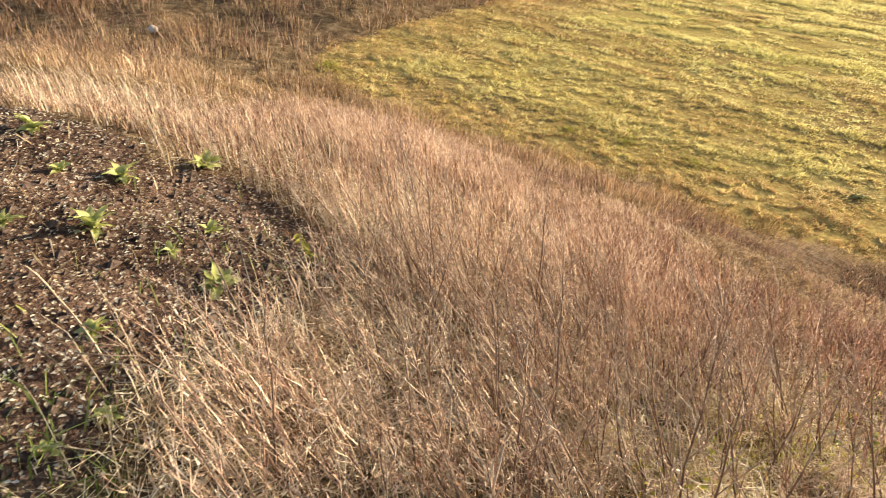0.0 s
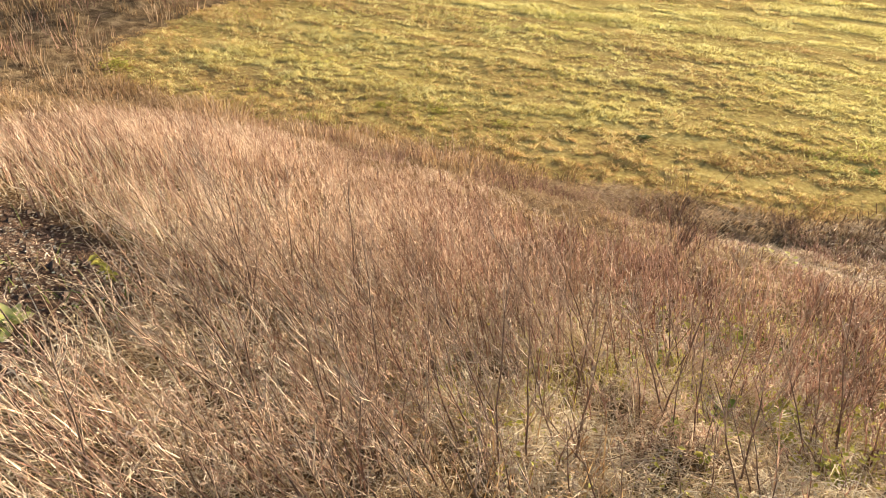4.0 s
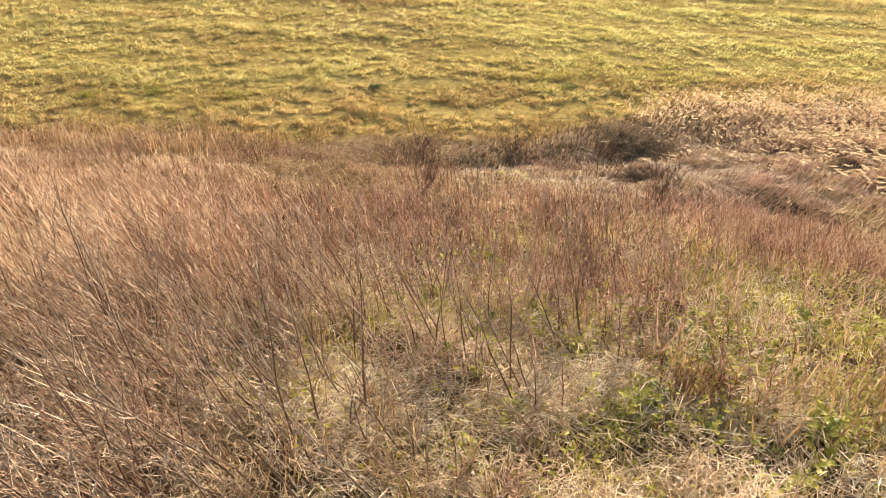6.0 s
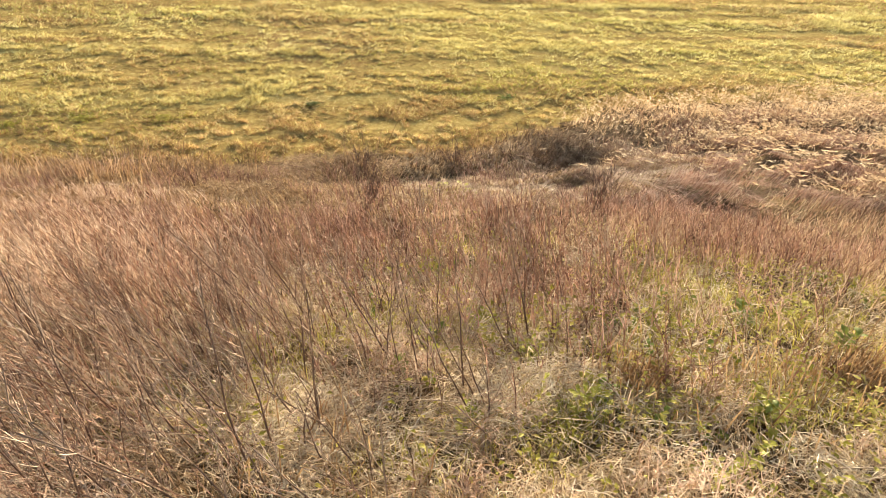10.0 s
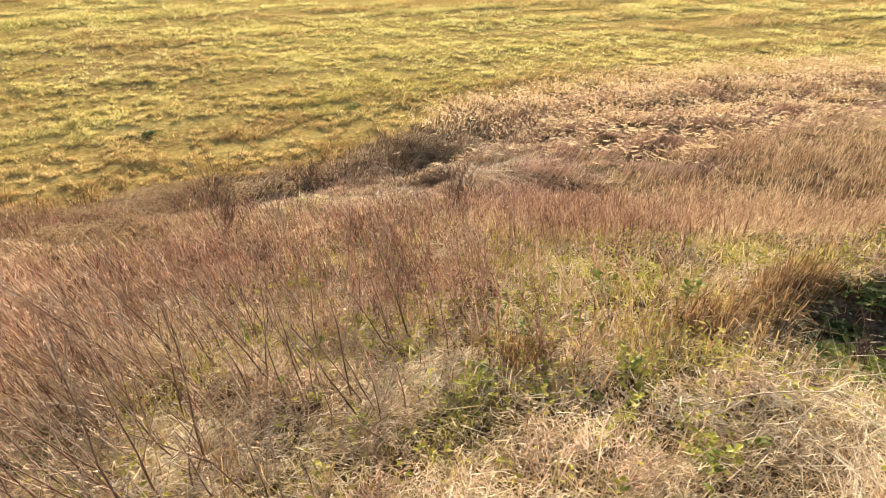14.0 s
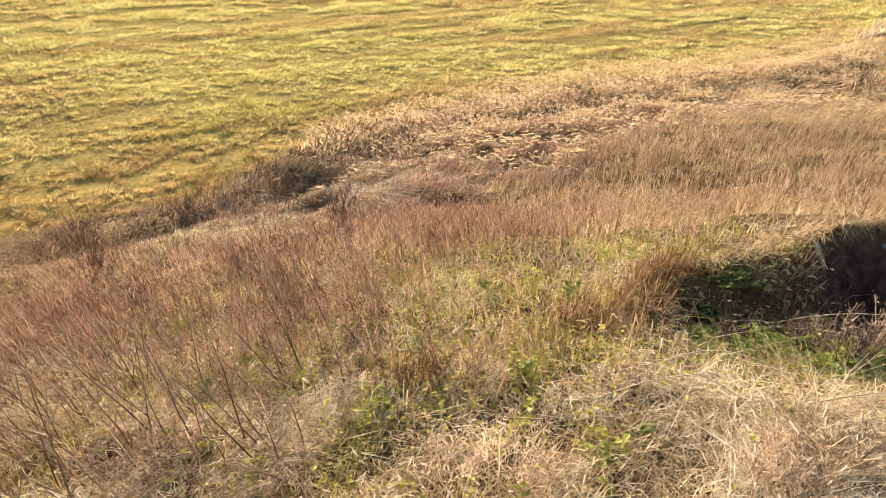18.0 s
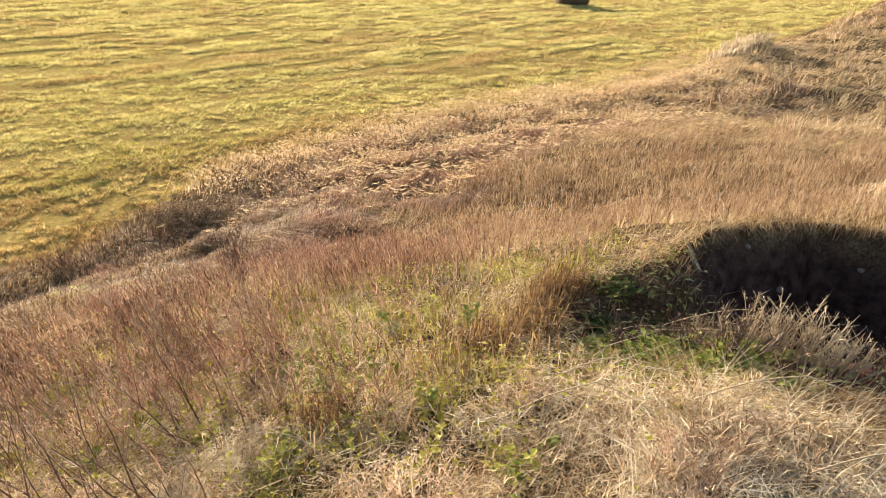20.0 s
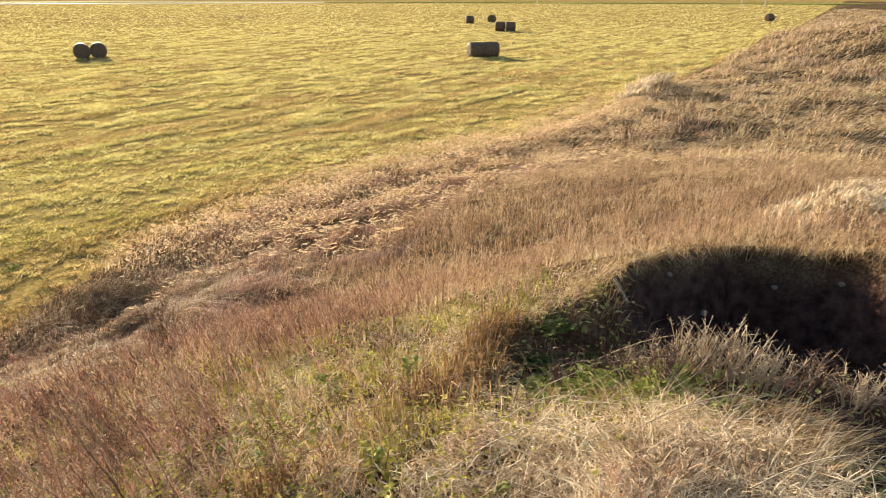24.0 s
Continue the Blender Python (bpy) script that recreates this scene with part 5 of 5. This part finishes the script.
for k, (x, y, size) in enumerate(((0.62, 3.05, 0.16), (0.78, 3.12, 0.18), (0.9, 2.95, 0.2), (1.05, 3.02, 0.18), (1.2, 2.85, 0.16), (1.45, 2.62, 0.14), (1.3, 2.95, 0.16), (0.55, 2.85, 0.12))):
    clump(x, y, size, 240, FRESH, "fresh green leafy clump on the pit's shelf", 410 + k)
# duller leaf colour carries the shade on this side of the pit
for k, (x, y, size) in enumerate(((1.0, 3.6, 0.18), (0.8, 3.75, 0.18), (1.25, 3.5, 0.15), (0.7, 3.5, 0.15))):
    clump(x, y, size, 150, SHADEGREEN, "green leafy clump toned down for shade on the side of the pit", 430 + k)
# same duller green, for the shade in the corner by the straw
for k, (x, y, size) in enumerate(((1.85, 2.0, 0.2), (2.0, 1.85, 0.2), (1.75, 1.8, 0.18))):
    clump(x, y, size, 160, SHADEGREEN, "green leafy clump toned down for shade beside the bleached straw", 420 + k)


def leafy_weed(x, y, tall, label, seed):
    """A young bushy weed: a few thin leaning stems with bright leaves to the top."""
    t = thing("leafy_weed", x, y, float(lie(x, y)[0]), label, "plant", "young weeds in the straw")
    g = np.random.RandomState(seed)
    n = 9
    foot = g.normal(0, 0.045, (n, 3)) * [1, 1, 0] - [0, 0, 0.01]
    top = foot + (flat(g, n) * g.uniform(0.1, 0.45, n)[:, None] + [0, 0, 1]) * tall * g.uniform(0.45, 0.95, n)[:, None]
    w = np.full(n, 0.003)
    v, f = ribbons(foot, (foot + top) * 0.5 + g.normal(0, 0.008, (n, 3)), top, w, w * 0.8, flat(g, n))
    new("stems", mesh_of("stems", v, f, HERB)).parent = t
    k = g.uniform(0.35, 1.0, (n, 8, 1))
    at = (foot[:, None] * (1 - k) + top[:, None] * k).reshape(-1, 3)
    v, f = leaves(g, at, 0.032)
    new("foliage", mesh_of("foliage", v, f, YOUNG)).parent = t


for k, (x, y, tall) in enumerate((
        (-2.52, 3.01, 0.22), (-1.74, 2.48, 0.2), (-1.68, 2.52, 0.17), (-1.78, 2.06, 0.17), (-1.59, 1.96, 0.18), (-1.55, 2.13, 0.18),
        (-1.26, 2.33, 0.17), (-0.84, 2.03, 0.18), (-0.75, 2.08, 0.18), (-0.63, 2.97, 0.22), (-0.59, 2.58, 0.17), (-0.38, 3.46, 0.2),
        (-0.16, 2.89, 0.18), (-0.18, 2.39, 0.2), (-0.12, 2.3, 0.17), (-0.22, 1.97, 0.16), (-0.13, 2.02, 0.17), (-1.14, 1.68, 0.14),
        (0.14, 1.96, 0.17), (0.2, 1.9, 0.18), (-0.2, 2.48, 0.18))):
    leafy_weed(x, y, tall, "young yellow-green leafy weed growing through the straw", 640 + k)
clump(-10.5, 8.15, 0.16, 170, SHADEGREEN, "dark olive round weed clump on the mown field", 401)
clump(-8.2, 11.7, 0.2, 150, GREEN, "dark green weed patch on the mown field", 402)
clump(-12.5, 4.4, 0.2, 170, HERB, "low bright green weed patch on the mown field", 403)
clump(-11.6, 5.5, 0.19, 130, HERB, "low bright green weed patch on the mown field", 404)
clump(-13.0, 3.3, 0.18, 110, HERB, "low bright green weed patch on the mown field", 408)
clump(-12.5, 1.6, 0.2, 130, HERB, "low yellow-green weed patch by the field edge", 409)
clump(-16.2, -2.0, 0.45, 200, HERB, "tall grass tuft at the corner of the field", 405)
clump(-4.45, 5.5, 0.3, 240, HERB, "olive-yellow grass cushion by the ditch", 406)
clump(-3.7, 6.3, 0.25, 160, STRAW, "straw-coloured cushion by the ditch", 407)

# a few bleached leaves
WHITELEAF = leaf_mesh("leaf", 0.036, 0.02, 0.4, 0.06, PALE)
for x, y, turn in ((0.02, 2.25, 40), (0.25, 1.98, 130), (-0.62, 2.05, 10), (-0.35, 2.75, 200)):
    t = thing("dead_leaf", x, y, float(lie(x, y)[0]) + 0.09, "single bleached pale dead leaf on the straw", "leaf", "bleached leaves")
    ob = new("blade", WHITELEAF)
    ob.parent = t
    ob.matrix_basis = pose(0, 0, 0, 10, -35, turn)

# a pale stone in the rough grass
t = thing("pale_stone", -17.4, -6.5, float(lie(-17.4, -6.5)[0]) + 0.12, "small whitish stone lying in rough dead grass", "stone")
bm = bmesh.new()
bmesh.ops.create_icosphere(bm, subdivisions=2, radius=0.13)
for v in bm.verts:
    v.co *= 1 + 0.25 * noise.noise(v.co * 9)
    v.co.z *= 0.7
part("rock", bm, ROAD, t)

# small stones in the pit's wall
for k, (x, y, size) in enumerate(((1.79, 4.53, 0.022), (2.79, 4.88, 0.026), (2.24, 4.58, 0.034), (3.16, 4.62, 0.024), (2.11, 4.57, 0.03))):
    t = thing("pit_stone", x, y, float(lie(x, y)[0]) + size * 0.3, "small dull grey stone stuck in the dark pit wall", "stone", "stones in the pit")
    bm = bmesh.new()
    bmesh.ops.create_icosphere(bm, subdivisions=2, radius=size)
    for v in bm.verts:
        v.co *= 1 + 0.35 * noise.noise(v.co * 40 + Vector((k, 0, 0)))
        v.co.z *= 0.75
    part("rock", bm, STONE, t)

# pale feathery reeds at the crest by the field
for k, (x, y, tall) in enumerate(((8.9, 31.5, 0.8), (9.9, 33.4, 1.0), (11.3, 35.9, 1.2), (10.6, 34.4, 1.0))):
    t = thing("pale_reed_clump", x, y, float(lie(x, y)[0]) - 0.05, "pale feathery clump of dry reeds by the field edge", "reeds", "pale reeds at the crest")
    g = np.random.RandomState(90 + k)
    root = flat(g, 420) * (0.75 * np.sqrt(g.rand(420)))[:, None]
    root[:, 2] = lie(root[:, 0] + x, root[:, 1] + y)[0] - float(lie(x, y)[0])
    h = tall * g.uniform(0.4, 1.0, 420)[:, None]
    way = flat(g, 420) * 0.3 + [0.2, -0.1, 0]
    v, f = ribbons(root, root + (way * 0.4 + [0, 0, 0.6]) * h, root + (way * 1.2 + [0, 0, 0.85]) * h, g.uniform(0.02, 0.04, 420), g.uniform(0.03, 0.06, 420), flat(g, 420))
    ob = tagged(new("stem_tuft", mesh_of("stem_tuft", v, f, PALE)), kind="stuff")
    ob.parent = t

# straw heap beyond the pit
t = thing("straw_heap", 4.85, 6.35, float(lie(4.85, 6.35)[0]) - 0.22, "pale heap of dry straw and stalks beyond the pit", "straw heap")
g = np.random.RandomState(77)
ua, ur = np.meshgrid(np.linspace(0, 2 * math.pi, 48, endpoint=False), np.linspace(0, 1, 16), indexing="ij")
hx, hy = (np.cos(ua) * ur * 1.5).ravel(), (np.sin(ua) * ur * 1.3).ravel()
hz = 0.6 * (1 - ur.ravel() ** 2) ** 0.8 * (1 + 0.3 * drift(hx, hy, 0.35, 41)) + 0.06 * drift(hx, hy, 0.12, 42)
k, j = np.meshgrid(np.arange(48), np.arange(15), indexing="ij")
ob = new("mound", mesh_of("mound", np.stack([hx, hy, hz], -1), np.stack([k * 16 + j, k * 16 + j + 1, ((k + 1) % 48) * 16 + j + 1, ((k + 1) % 48) * 16 + j], -1).reshape(-1, 4), GROUND, True))
ob.parent = t
ua, ur = g.uniform(0, 6.283, 15000), np.sqrt(g.rand(15000))
hx, hy = np.cos(ua) * ur * 1.5, np.sin(ua) * ur * 1.3
hz = 0.6 * (1 - ur ** 2) ** 0.8 * (1 + 0.3 * drift(hx, hy, 0.35, 41)) + 0.06 * drift(hx, hy, 0.12, 42)
v, f = blades(g, np.stack([hx, hy, hz], -1)[drift(hx, hy, 0.16, 43) > -0.2], 0.17, 0.012, 0.9, 0.8, (0.5, -0.6))
ob = tagged(new("straw", mesh_of("straw", v, f, PALE)), kind="stuff")
ob.parent = t
